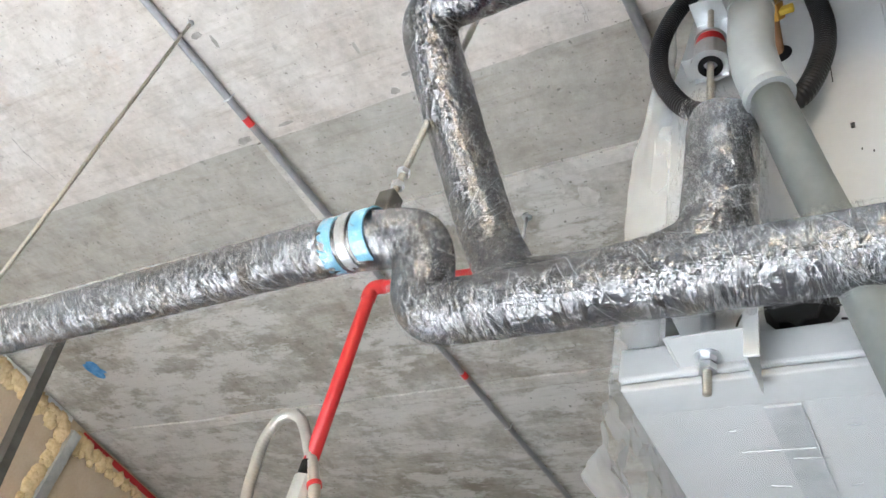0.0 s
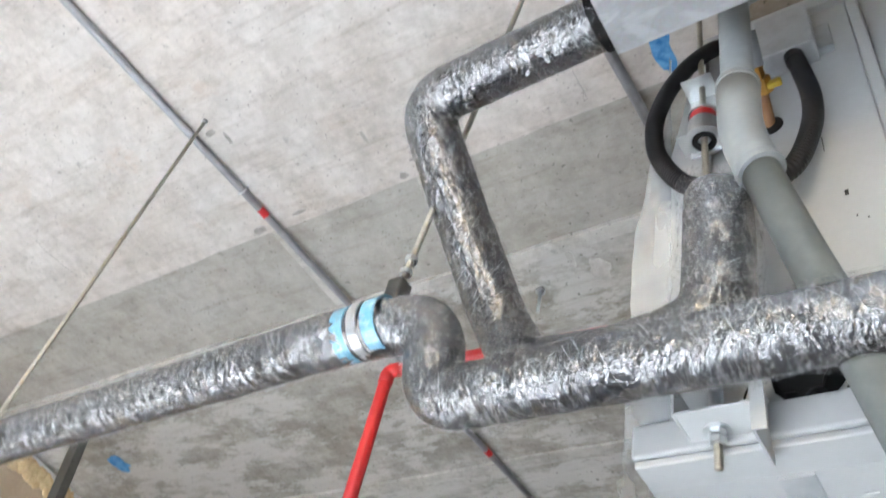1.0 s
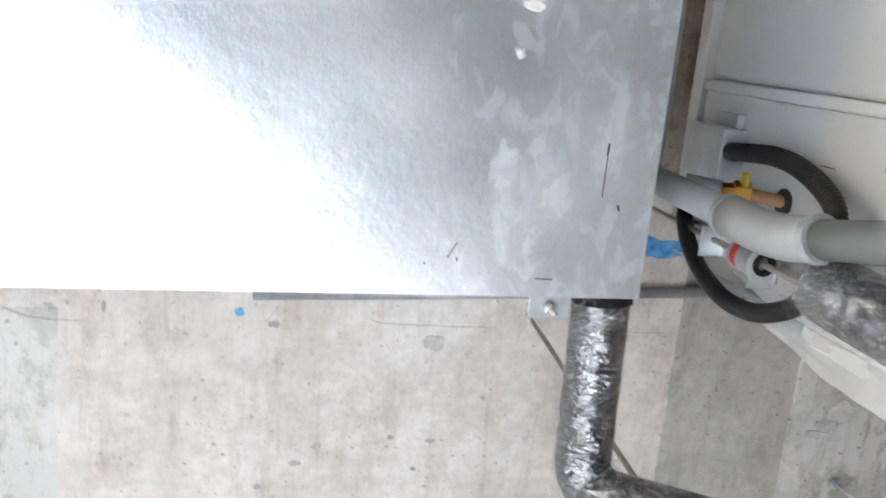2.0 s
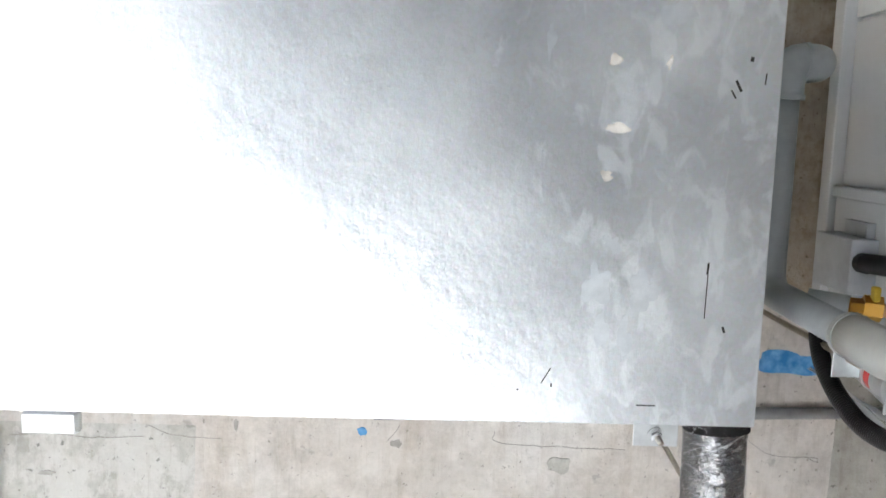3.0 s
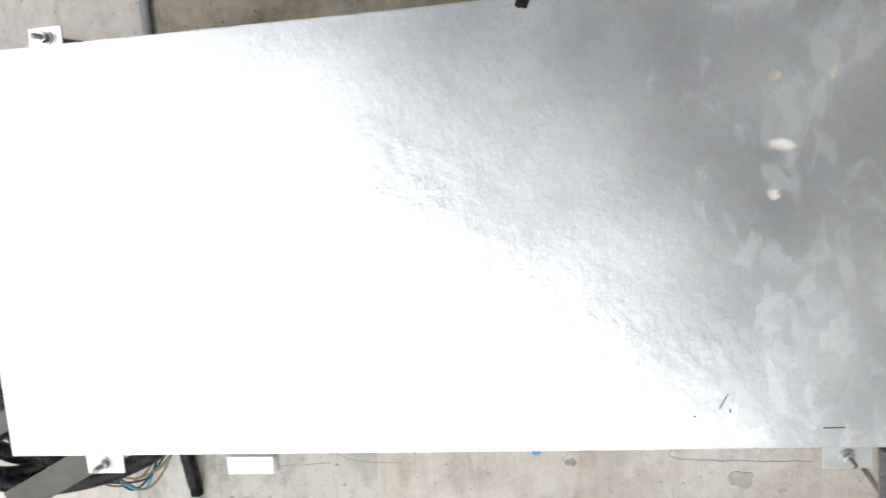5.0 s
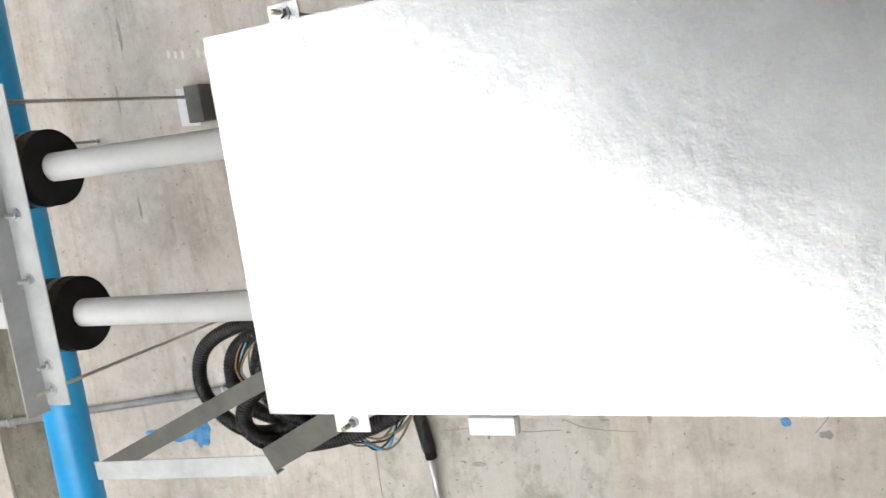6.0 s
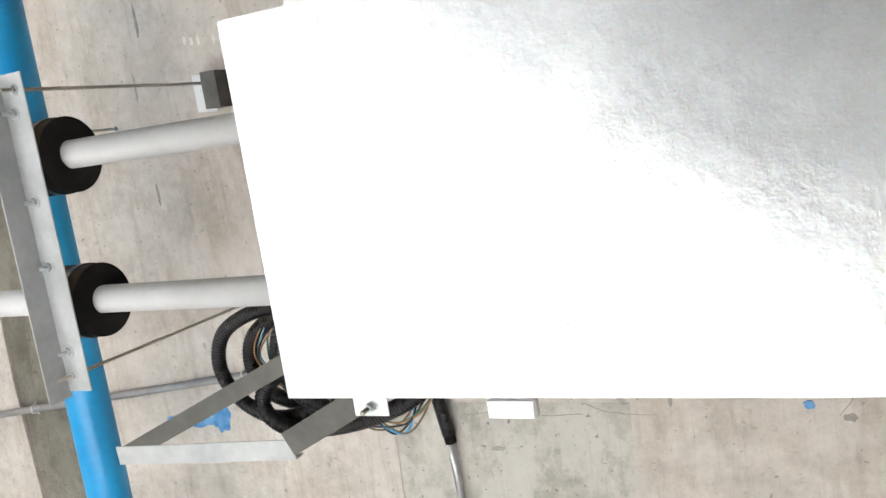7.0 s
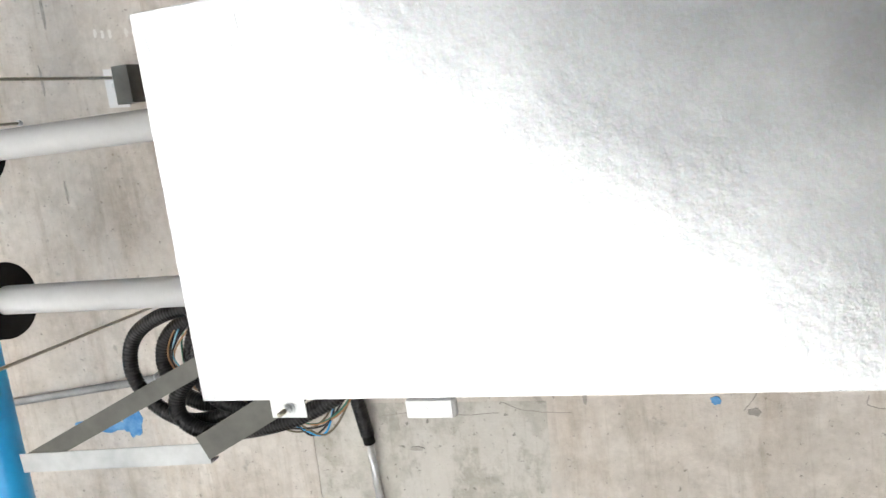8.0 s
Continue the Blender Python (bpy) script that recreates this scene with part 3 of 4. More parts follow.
# ---- fan coil unit ----
L, W, Z = 1.54, 0.696, 2.65
fcu = Builder("fan_coil_unit", "galvanised sheet steel fan coil unit hung from the soffit", "fan coil unit", (L / 2, W / 2, Z))
fcu.add("bottom_panel", block(0, 0, Z, L, W, Z + 0.0016, 0.0005), ZINC, "scuffed galvanised bottom panel with pale hand marks")
for box in ((0, -0.0012, L, 0.0), (0, W, L, W + 0.0012), (-0.0012, 0, 0.0, W), (L, 0, L + 0.0012, W)):
    fcu.add("folded_edge", block(box[0], box[1], Z + 0.0004, box[2], box[3], Z + 0.028), STEEL)
fcu.add("casing", block(0.006, 0.006, Z + 0.004, L - 0.006, W - 0.006, Z + 0.29), STEEL)
for x, y, dx, dy, turn in ((1.452, 0.449, 0.0016, 0.009, 3), (1.452, 0.492, 0.0008, 0.034, 1), (1.479, 0.176, 0.0020, 0.009, -28), (1.472, 0.188, 0.0012, 0.007, -32), (1.496, 0.137, 0.0025, 0.0035, 10),
                           (1.482, 0.543, 0.0018, 0.005, -20), (1.370, 0.666, 0.015, 0.0008, 0), (1.213, 0.622, 0.0008, 0.014, 30), (1.222, 0.637, 0.0012, 0.003, 0),
                           (1.170, 0.645, 0.0015, 0.0012, 0), (0.560, 0.575, 0.004, 0.0006, 5), (1.518, 0.165, 0.0010, 0.008, 4), (1.468, 0.035, 0.0010, 0.005, -25),
                           (0.030, 0.085, 0.0005, 0.045, -12), (0.055, 0.10, 0.0005, 0.05, -8), (0.19, 0.14, 0.0005, 0.075, -3), (0.205, 0.06, 0.0004, 0.03, -5)):
    bm = block(-dx, -dy, 0, dx, dy, 0.0006)
    bmesh.ops.transform(bm, matrix=pose(x, y, Z - 0.0005, rz=turn), verts=bm.verts)
    fcu.add("scratch", bm, DARK if dx > 0.0005 else STEEL)
def smear(x, y, rx, ry, seed):
    """A flat mark with an uneven rim, lying on the sheet: dried wipes and light spots."""
    bm = bmesh.new()
    rim = []
    for k in range(26):
        a = 2 * math.pi * k / 26
        f = 1 + 0.9 * noise.noise(Vector((math.cos(a) * 1.5 + seed * 3.1, math.sin(a) * 1.5, seed)))
        rim.append(bm.verts.new((x + rx * f * math.cos(a), y + ry * f * math.sin(a), Z - 0.0004)))
    top = [bm.verts.new((v.co.x, v.co.y, Z + 0.0004)) for v in rim]
    bm.faces.new(rim[::-1])
    for k in range(26):
        bm.faces.new((rim[k], rim[(k + 1) % 26], top[(k + 1) % 26], top[k]))
    return bm


for k, (x, y, rx, ry) in enumerate(((1.282, 0.474, 0.022, 0.026), (1.356, 0.487, 0.019, 0.030), (1.294, 0.550, 0.010, 0.026), (1.329, 0.560, 0.010, 0.024), (1.305, 0.414, 0.012, 0.010), (1.199, 0.113, 0.007, 0.030), (1.39, 0.07, 0.03, 0.018), (1.31, 0.05, 0.018, 0.02))):
    fcu.add("smear", smear(x, y, rx, ry, k + 0.4), SMEAR, "dull grey wipe mark on the zinc")
# reflected light spots on the zinc, laid on as pale flat marks
for k, (x, y, rx, ry) in enumerate(((1.296, 0.142, 0.008, 0.008), (1.303, 0.241, 0.016, 0.007), (1.291, 0.312, 0.009, 0.007), (1.375, 0.145, 0.004, 0.011))):
    fcu.add("reflection_spot", smear(x, y, rx, ry, k + 9.4), SPOT, "pale warm spot of reflected light, put into the colour")
clip_bm = bmesh.new()
bmesh.ops.create_icosphere(clip_bm, subdivisions=3, radius=0.008)
for v in clip_bm.verts:
    v.co = Vector((0.946, 0.007, Z - 0.0015)) + Vector((v.co.x * 1.15, v.co.y, v.co.z * 0.45)) * (1 + 0.9 * noise.noise(v.co * 130))
fcu.add("rubber_clip", clip_bm, RUBBER, "torn black rubber clip on the panel edge")
for x, side, y in ((1.398, 1, W), (0.153, 1, W), (1.395, -1, 0), (0.150, -1, 0)):
    yo = y + side * 0.003
    out, hw = (0.046, 0.036) if side > 0 else (0.034, 0.031)
    bm = block(x - hw, min(yo, yo + side * out), Z + 0.035, x + hw, max(yo, yo + side * out), Z + 0.038, 0.001)
    block(x - hw, min(yo, yo + side * 0.003), Z + 0.035, x + hw, max(yo, yo + side * 0.003), Z + 0.10, bm=bm)
    fcu.add("hanger_lug", bm, STEEL)
    hanger_rod(x, yo + side * (out - 0.018), Z + 0.002, 0.005, (Z + 0.022, Z + 0.0395), (Z + 0.033,), "threaded steel rod with nuts through a zinc lug")
wb = Builder("switch_box", "small white plastic terminal box beside the unit edge", "terminal box", (0.445, 0.72, Z))
wb.add("body", block(0.397, 0.703, Z + 0.010, 0.485, 0.738, Z + 0.030, 0.005), PLASTIC)
wb.add("cover", block(0.399, 0.704, Z + 0.005, 0.483, 0.736, Z + 0.010, 0.002), PLASTIC)
for x, y, r in ((0.415, 0.726, 0.003), (0.440, 0.714, 0.006), (0.462, 0.714, 0.006), (0.478, 0.732, 0.003)):
    wb.add("knockout", ring_tube((x, y, Z + 0.0040), (x, y, Z + 0.0052), r, r * 0.75, 14), PLASTIC)

# ---- insulated pipes in film ----
R = 0.046


def wrapped(name, label, path, radius, bend, seed):
    b = Builder(name, label, "insulated pipe", path[0])
    pts = resample(rounded(path, bend), 0.004)
    b.add("insulation", sweep(pts, radius, 72, True, creased(seed, radius, 0.036)), WRAP, "black foam tightly wrapped in clear film", True)
    b.add("film", sweep(pts[::2], radius * 1.09, 44, False, lumpy(seed + 5, 0.15)), FILM, "loose crinkled clear film", True)
    # creased folds of the film, running slantwise round the pipe; their white stands in for highlights
    rnd = random.Random(seed)
    folds = bmesh.new()
    for _ in range(int(len(pts) / 2.6)):
        k = rnd.randrange(2, len(pts) - 40)
        span, a, turn = rnd.randrange(7, 14), rnd.uniform(0, 2 * math.pi), rnd.uniform(0.9, 1.7)
        lift, line = rnd.uniform(1.02, 1.07), []
        for q in range(0, span, 3):
            p, d = pts[k + q], (pts[k + q + 1] - pts[k + q - 1]).normalized()
            u = d.cross(Vector((1, 0, 0)) if abs(d.x) < 0.8 else Vector((0, 0, 1))).normalized()
            w = d.cross(u)
            s = q / span
            ang = a + turn * s + 0.08 * noise.noise(Vector((q * 0.3, a, seed)))
            line.append(p + (u * math.cos(ang) + w * math.sin(ang)) * radius * (lift + 0.03 * math.sin(math.pi * s)))
        thin = rnd.uniform(0.00008, 0.00024)
        tube = sweep(line, thin, 4, False)
        tube.verts.index_update()
        made = [folds.verts.new(v.co) for v in tube.verts]
        for f in tube.faces:
            folds.faces.new([made[v.index] for v in f.verts])
        tube.free()
    tagged(b.add("film_fold_glints", folds, FOLD_GLINT, "fine film creases with their highlights put in as white lines", True), kind="stuff")
    return b


main = wrapped("insulated_pipe", "black foam insulated pipe in crinkled clear film, with an S-bend",
               [(1.665, -0.6, 2.04), (1.665, 1.018, 2.092), (1.630, 1.018, 2.225), (1.608, 1.16, 2.222), (1.612, 3.0, 2.19)], R, 0.055, 1)
branch = wrapped("insulated_pipe", "film-wrapped black branch pipe dropping from the fan coil unit",
                 [(1.505, 0.69, 2.722), (1.500, 1.078, 2.69), (1.634, 1.05, 2.53), (1.785, 1.01, 2.345), (1.795, 0.95, 2.235), (1.745, 0.75, 2.165), (1.712, 0.606, 2.155), (1.705, 0.598, 2.385), (1.706, 0.596, 2.405)], 0.050, 0.07, 2)
branch.add("end_sleeve", ring_tube((1.505, 0.701, 2.7205), (1.506, 0.725, 2.718), 0.0535, 0.049), RUBBER)
for y, w, m, lab in ((1.106, 0.026, BLUE_TAPE, "glossy blue tape band"), (1.168, 0.026, BLUE_TAPE, "glossy blue tape band"), (1.137, 0.018, STEEL, "steel pipe clamp band")):
    z = 2.2225 - (y - 1.16) * 0.0174
    main.add("band", ring_tube((1.609, y - w / 2, z), (1.609, y + w / 2, z), R * (1.04 if m is STEEL else 1.028), R * 0.96), m, lab)
main.add("collar", ring_tube((1.665, 0.655, 2.0805), (1.665, 0.659, 2.0806), R * 1.10, R), FILM, "taped film edge")
for k, (path, rr) in enumerate((([(1.665, 0.05, 2.062), (1.665, 0.62, 2.079)], 1.13), ([(1.712, 0.606, 2.20), (1.705, 0.598, 2.385), (1.706, 0.596, 2.425)], 1.36),
                               (rounded([(1.665, 0.86, 2.087), (1.665, 1.018, 2.092), (1.630, 1.018, 2.225), (1.608, 1.16, 2.222), (1.608, 1.26, 2.220)], 0.055), 1.17), ([(1.609, 1.28, 2.220), (1.612, 2.9, 2.192)], 1.14))):
    pts = resample([Vector(p) for p in path], 0.008)
    (branch if k == 1 else main).add("outer_film", sweep(pts, R * rr, 44, k == 1, lumpy(11 + k, 0.16)), FILM, "baggy second layer of clear film", True)

# ---- air handling unit ----
FX, TOP, LOW = 1.84, 3.125, 2.07
ahu = Builder("air_handling_unit", "white enamelled suspended air handling unit partly in film", "air handling unit", (2.4, -0.4, LOW))
ahu.add("casing", block(FX + 0.022, -1.7, LOW, 3.4, 0.655, TOP - 0.02, 0.004), WHITE)
ahu.add("side_panel", block(FX, 0.3625, LOW + 0.03, FX + 0.020, 0.655, TOP - 0.045, 0.003), WHITE)
ahu.add("side_panel", block(FX + 0.010, 0.020, LOW + 0.03, FX + 0.021, 0.3395, TOP - 0.045, 0.003), WHITE)
ahu.add("side_panel", block(FX + 0.008, -1.68, LOW + 0.03, FX + 0.021, 0.014, TOP - 0.045, 0.003), WHITE)
ahu.add("panel_lip", block(FX - 0.010, 0.340, LOW + 0.05, FX + 0.020, 0.362, TOP - 0.0452, 0.004), WHITE)
bm = bmesh.new()
outline = ((0.640, TOP - 0.045), (0.660, TOP - 0.085), (0.700, 2.80), (0.745, 2.56), (0.752, LOW), (0.657, LOW))
fr, bk = ([bm.verts.new((x, y, z)) for y, z in outline] for x in (FX - 0.022, FX + 0.05))
bm.faces.new(fr)
bm.faces.new(bk[::-1])
for k in range(len(outline)):
    bm.faces.new((fr[k], bk[k], bk[(k + 1) % len(outline)], fr[(k + 1) % len(outline)]))
ahu.add("corner_post", bm, WHITE)
ahu.add("top_rail", block(FX - 0.014, -1.7, TOP - 0.042, FX + 0.03, 0.655, TOP, 0.003), WHITE)
ahu.add("bottom_rail", block(FX - 0.038, -1.7, LOW - 0.030, FX + 0.03, 0.766, LOW + 0.024, 0.005), WHITE)
ahu.add("drip_ledge", block(FX - 0.010, -1.7, LOW + 0.026, FX + 0.02, 0.48, LOW + 0.034, 0.003), WHITE)
ahu.add("bottom_panel", block(FX - 0.034, -1.7, LOW - 0.044, 3.4, 0.762, LOW - 0.0325, 0.003), WHITE)
ahu.add("bottom_strip", block(FX + 0.03, 0.548, LOW - 0.048, 3.3, 0.593, LOW - 0.0445), DULL, "grey sealing strip")
ahu.add("casing_end", block(FX + 0.05, 0.656, LOW, 3.4, 0.74, 2.48, 0.003), WHITE)
ahu.add("outlet_cap", sweep([Vector((FX + 0.01, 0.533, 2.155)), Vector((FX - 0.045, 0.533, 2.135)), Vector((FX - 0.062, 0.533, 2.125))], 0.05, 20, True, lambda s, a: 1 + 0.06 * math.sin(a * 9) - (0.25 if s > 0.055 else 0)), RUBBER, "black bag tied over the outlet")
for dy, dz in ((-0.048, -0.02), (0.05, -0.012)):
    ahu.add("tie", sweep(spline([(FX - 0.045, 0.533 + dy, 2.13 + dz), (FX - 0.056, 0.533 + dy * 1.25, 2.12 + dz), (FX - 0.055, 0.533 + dy * 1.4, 2.10 + dz), (FX - 0.05, 0.533 + dy * 1.1, 2.105 + dz)], 5), 0.0016, 6), BLACK)
for y, z, s in ((0.437, 2.499, 0.006), (0.43, 2.44, 0.002), (0.415, 2.43, 0.002), (0.50, 2.66, 0.002)):
    bm = block(FX - 0.001, y - s * 0.5, z - s, FX + 0.0005, y + s * 0.5, z + s)
    ahu.add("stain", bm, DARK)
for y0, y1, z0, z1 in ((0.470, 0.472, 2.655, 2.70), (0.455, 0.4565, 2.62, 2.66)):
    ahu.add("pencil_line", block(FX - 0.0008, y0, z0, FX + 0.0005, y1, z1), DARK)
ahu.add("cable_hole", cyl((FX - 0.0015, 0.538, 2.742), (FX + 0.004, 0.538, 2.742), 0.026, 22), BLACK, "black cable hole")
# maker's plate: plain shapes
badge = ahu.add("badge", block(FX + 0.0060, -0.32, 2.972, FX + 0.0085, -0.040, 3.046, 0.001), PALE_BLUE, "pale blue maker's plate with plain shapes")
bm = bmesh.new()
for y, z in ((-0.043, 2.975), (-0.075, 2.975), (-0.043, 3.005)):
    bm.verts.new((FX + 0.0052, y, z))
bm.faces.new(list(bm.verts))
ext = bmesh.ops.extrude_face_region(bm, geom=list(bm.faces))
bmesh.ops.translate(bm, verts=[v for v in ext["geom"] if isinstance(v, bmesh.types.BMVert)], vec=(0.002, 0, 0))
ahu.add("badge_mark", bm, BLACK)
for k in range(5):
    y = -0.100 - k * 0.044
    ahu.add("badge_bar", block(FX + 0.0050, y - 0.032, 2.985, FX + 0.0066, y, 3.030, 0.0008), BLUE)

# hanger of the white unit: rod, spring isolator, foot bracket
RX, RY = 1.785, 0.640
rod = hanger_rod(RX, RY, 1.992, 0.0062, (2.038, 2.026, 2.872), (2.048,), "thick threaded steel rod carrying the white unit")
rod.add("sleeve", cyl((RX, RY, 2.045), (RX, RY, 2.13), 0.0095, 14), DULL, smooth=True)
foot = Builder("foot_bracket", "bent white steel foot bracket under the unit rail", "bracket", (RX, RY, 2.05))
foot.add("plate", block(RX - 0.045, RY - 0.056, 2.050, FX - 0.024, RY + 0.040, 2.054, 0.001), WHITE)
foot.add("wing", block(RX - 0.045, RY - 0.060, 2.005, FX - 0.024, RY - 0.056, 2.105, 0.001), WHITE)
foot.add("wing", block(RX - 0.045, RY + 0.040, 2.05, FX - 0.024, RY + 0.044, 2.10, 0.001), WHITE)
foot.add("lip", block(RX - 0.049, RY - 0.075, 2.005, RX - 0.045, RY - 0.056, 2.10, 0.001), WHITE)
iso = Builder("vibration_isolator", "zinc spring hanger with a red rubber ring", "vibration hanger", (RX, RY, 2.77))
bm = block(RX + 0.022, RY - 0.026, 2.675, RX + 0.026, RY + 0.034, 2.865, 0.001)
block(RX - 0.028, RY - 0.026, 2.861, RX + 0.026, RY + 0.034, 2.865, 0.001, bm)
block(RX - 0.022, RY - 0.024, 2.690, RX + 0.026, RY + 0.046, 2.694, 0.001, bm)
iso.add("frame", bm, STEEL)
iso.add("rubber_ring", ring_tube((RX, RY, 2.735), (RX, RY, 2.757), 0.026, 0.010), RED, "red rubber ring")
iso.add("cup", ring_tube((RX, RY, 2.757), (RX, RY, 2.764), 0.029, 0.008), STEEL)
iso.add("washer_ring", ring_tube((RX, RY, 2.695), (RX, RY, 2.733), 0.029, 0.023), STEEL)
iso.add("flange", ring_tube((RX, RY, 2.684), (RX, RY, 2.690), 0.034, 0.019), STEEL)
iso.add("bushing", ring_tube((RX, RY, 2.681), (RX, RY, 2.70), 0.0215, 0.012), RUBBER)

# film hanging past the corner post
bm = bmesh.new()
rows = []
for i in range(40):
    z = LOW - 0.01 + i * 0.026
    wide = 0.066 if z < 2.5 else max(0.004, 0.066 - (z - 2.5) * 0.125)
    rows.append([bm.verts.new((FX - 0.024 + 0.010 * noise.noise(Vector((i * 0.16, j * 0.5, 8))) - 0.004 * j / 6, 0.715 + wide * j / 6 + 0.004 * noise.noise(Vector((i * 0.4, j * 0.2, 3))), z)) for j in range(7)])
for a, b in zip(rows, rows[1:]):
    for j in range(6):
        bm.faces.new((a[j], a[j + 1], b[j + 1], b[j]))
edge_film = part("plastic_film", bm, DRAPE, smooth=True)
tagged(edge_film, "milky clear film sticking out past the white corner post", "plastic film")

# loose film draped over the end of the unit
bm = bmesh.new()
rows = []
for i in range(70):
    x = FX - 0.03 + i * 0.018
    row = []
    for j in range(24):
        s = j / 23
        row.append(bm.verts.new((x + 0.03 * noise.noise(Vector((i * 0.2, j * 0.3, 9))), 0.780 + 0.012 * s + 0.022 * noise.noise(Vector((i * 0.23, j * 0.12, 1))) * (0.2 + s) + 0.008 * noise.noise(Vector((i * 0.9, j * 0.5, 4))), LOW - 0.005 - 0.17 * s - 0.02 * noise.noise(Vector((i * 0.3, 0, 3))))))
    rows.append(row)
for a, b in zip(rows, rows[1:]):
    for j in range(23):
        bm.faces.new((a[j], b[j], b[j + 1], a[j + 1]))
drape = part("plastic_film", bm, DRAPE, smooth=True)
tagged(drape, "crumpled clear plastic film hanging off the white unit", "plastic film")
bm = bmesh.new()
rows = []
for i in range(60):
    rows.append([bm.verts.new((FX - 0.01 + i * 0.022, -0.9 + j * 0.042, LOW - 0.068 - 0.006 * noise.noise(Vector((i * 0.3, j * 0.08, 2))) - 0.003 * noise.noise(Vector((i * 0.8, j * 0.2, 6))))) for j in range(41)])
for a, b in zip(rows, rows[1:]):
    for j in range(40):
        bm.faces.new((a[j], a[j + 1], b[j + 1], b[j]))
wrapfilm = part("plastic_film", bm, STRETCH, smooth=True)
tagged(wrapfilm, "clear plastic film stretched under the white unit", "plastic film")

# glints on the stretched film, shaped as thin white tubes
for a, c in (((1.933, 0.638), (1.934, 0.544)), ((1.956, 0.577), (1.959, 0.533)), ((1.882, 0.640), (1.881, 0.630)), ((1.888, 0.499), (1.888, 0.480)), ((2.023, 0.622), (2.027, 0.594)), ((2.031, 0.520), (2.027, 0.505))):
    lines = [Vector((a[0] + (c[0] - a[0]) * k / 4, a[1] + (c[1] - a[1]) * k / 4 + 0.001 * math.sin(k * 2.0), LOW - 0.071)) for k in range(5)]
    part("crease", sweep(lines, 0.0009, 6, True), FOLD_GLINT, wrapfilm, "white glint on the film, made as a thin tube", smooth=True)

# ---- drain pipe beside the white unit ----
pvc = Builder("drain_pipe", "grey PVC drain pipe with elbows beside the white unit", "pipe", (1.67, 0.54, 2.95))
pvc.add("pipe", sweep(rounded([(1.668, 0.112, 2.952), (1.668, 0.535, 2.952), (1.670, 0.543, 2.60)], 0.05), 0.0275, 28), PVC, smooth=True)
pvc.add("elbow", sweep(rounded([(1.732, 0.112, 3.30), (1.732, 0.112, 2.952), (1.668, 0.112, 2.952), (1.668, 0.175, 2.952)], 0.035), 0.0335, 28), PVC, smooth=True)
pvc.add("elbow", sweep(rounded([(1.670, 0.543, 2.630), (1.670, 0.546, 2.50), (1.674, 0.525, 2.402)], 0.07), 0.0345, 28), PVC, smooth=True)
for a, b in (((1.670, 0.543, 2.636), (1.670, 0.543, 2.624)), ((1.6735, 0.527, 2.409), (1.6744, 0.522, 2.395)), ((1.668, 0.171, 2.952), (1.668, 0.180, 2.952)), ((1.697, 0.112, 2.952), (1.703, 0.112, 2.952))):
    pvc.add("socket_rim", cyl(a, b, 0.0360, 28), PVC, smooth=False)
# the lower length is a darker grey than the rest
pvc.add("lower_pipe", sweep([Vector((1.6735, 0.527, 2.412)), Vector((1.69, 0.487, 2.232)), Vector((1.70, 0.43, 1.99)), Vector((1.705, 0.395, 1.84))], 0.0285, 28), PVC_DARK, "darker grey pipe", True)

pvc2 = Builder("drain_pipe", "grey PVC pipe end with a socket above the unit corner", "pipe", (1.66, -0.14, 3.0))
pvc2.add("pipe", cyl((1.658, -0.19, 3.0), (1.658, -4.42, 3.0), 0.033, 28), PVC, smooth=True)
pvc2.add("socket", ring_tube((1.658, -0.135, 3.0), (1.658, -0.215, 3.0), 0.041, 0.030, 28), PVC)

# shut-off valve
valve = Builder("shutoff_valve", "small brass valve with a yellow lever", "valve", (1.78, 0.53, 2.79))
valve.add("body", sweep([Vector((1.742, 0.530, 2.800)), Vector((1.768, 0.532, 2.800)), Vector((1.770, 0.532, 2.800)), Vector((1.798, 0.534, 2.790))], 0.020, 6, True, lambda s, a: 0.75 if s < 0.027 else 1.1), BRASS)
valve.add("inlet", cyl((1.690, 0.525, 2.835), (1.748, 0.530, 2.802), 0.0175, 18), PVC, "grey plastic stub into the drain", True)
valve.add("lever", block(1.778, 0.494, 2.780, 1.790, 0.522, 2.796, 0.003), YELLOW, "yellow lever")
valve.add("stub", cyl((1.795, 0.534, 2.79), (FX + 0.01, 0.538, 2.742), 0.012, 16), COPPER, "copper stub")

# junction box and looped hose
jb = Builder("junction_box", "grey steel junction box on the white panel", "junction box", (FX, 0.48, 2.93))
jb.add("body", block(1.790, 0.428, 2.898, FX + 0.001, 0.531, 3.045, 0.003), DULL)
jb.add("flange", block(FX - 0.016, 0.400, 2.915, FX + 0.001, 0.4275, 3.00, 0.001), DULL)
hose = Builder("flexible_conduit", "black corrugated flexible conduit looped from the box", "cable conduit", (1.785, 0.47, 2.8))
hose.add("sleeve", corrugated(spline([(1.812, 0.470, 2.900), (1.790, 0.459, 2.800), (1.775, 0.450, 2.690), (1.768, 0.458, 2.600), (1.766, 0.490, 2.515), (1.765, 0.530, 2.490), (1.765, 0.575, 2.491), (1.765, 0.6225, 2.515), (1.765, 0.675, 2.555), (1.766, 0.718, 2.650), (1.768, 0.730, 2.735), (1.770, 0.724, 2.805), (1.775, 0.700, 2.888), (1.78, 0.660, 2.957), (1.80, 0.61, 3.02), (1.842, 0.58, 3.05)], 12), 0.0160, 0.007, 0.10), BLACK, smooth=True)
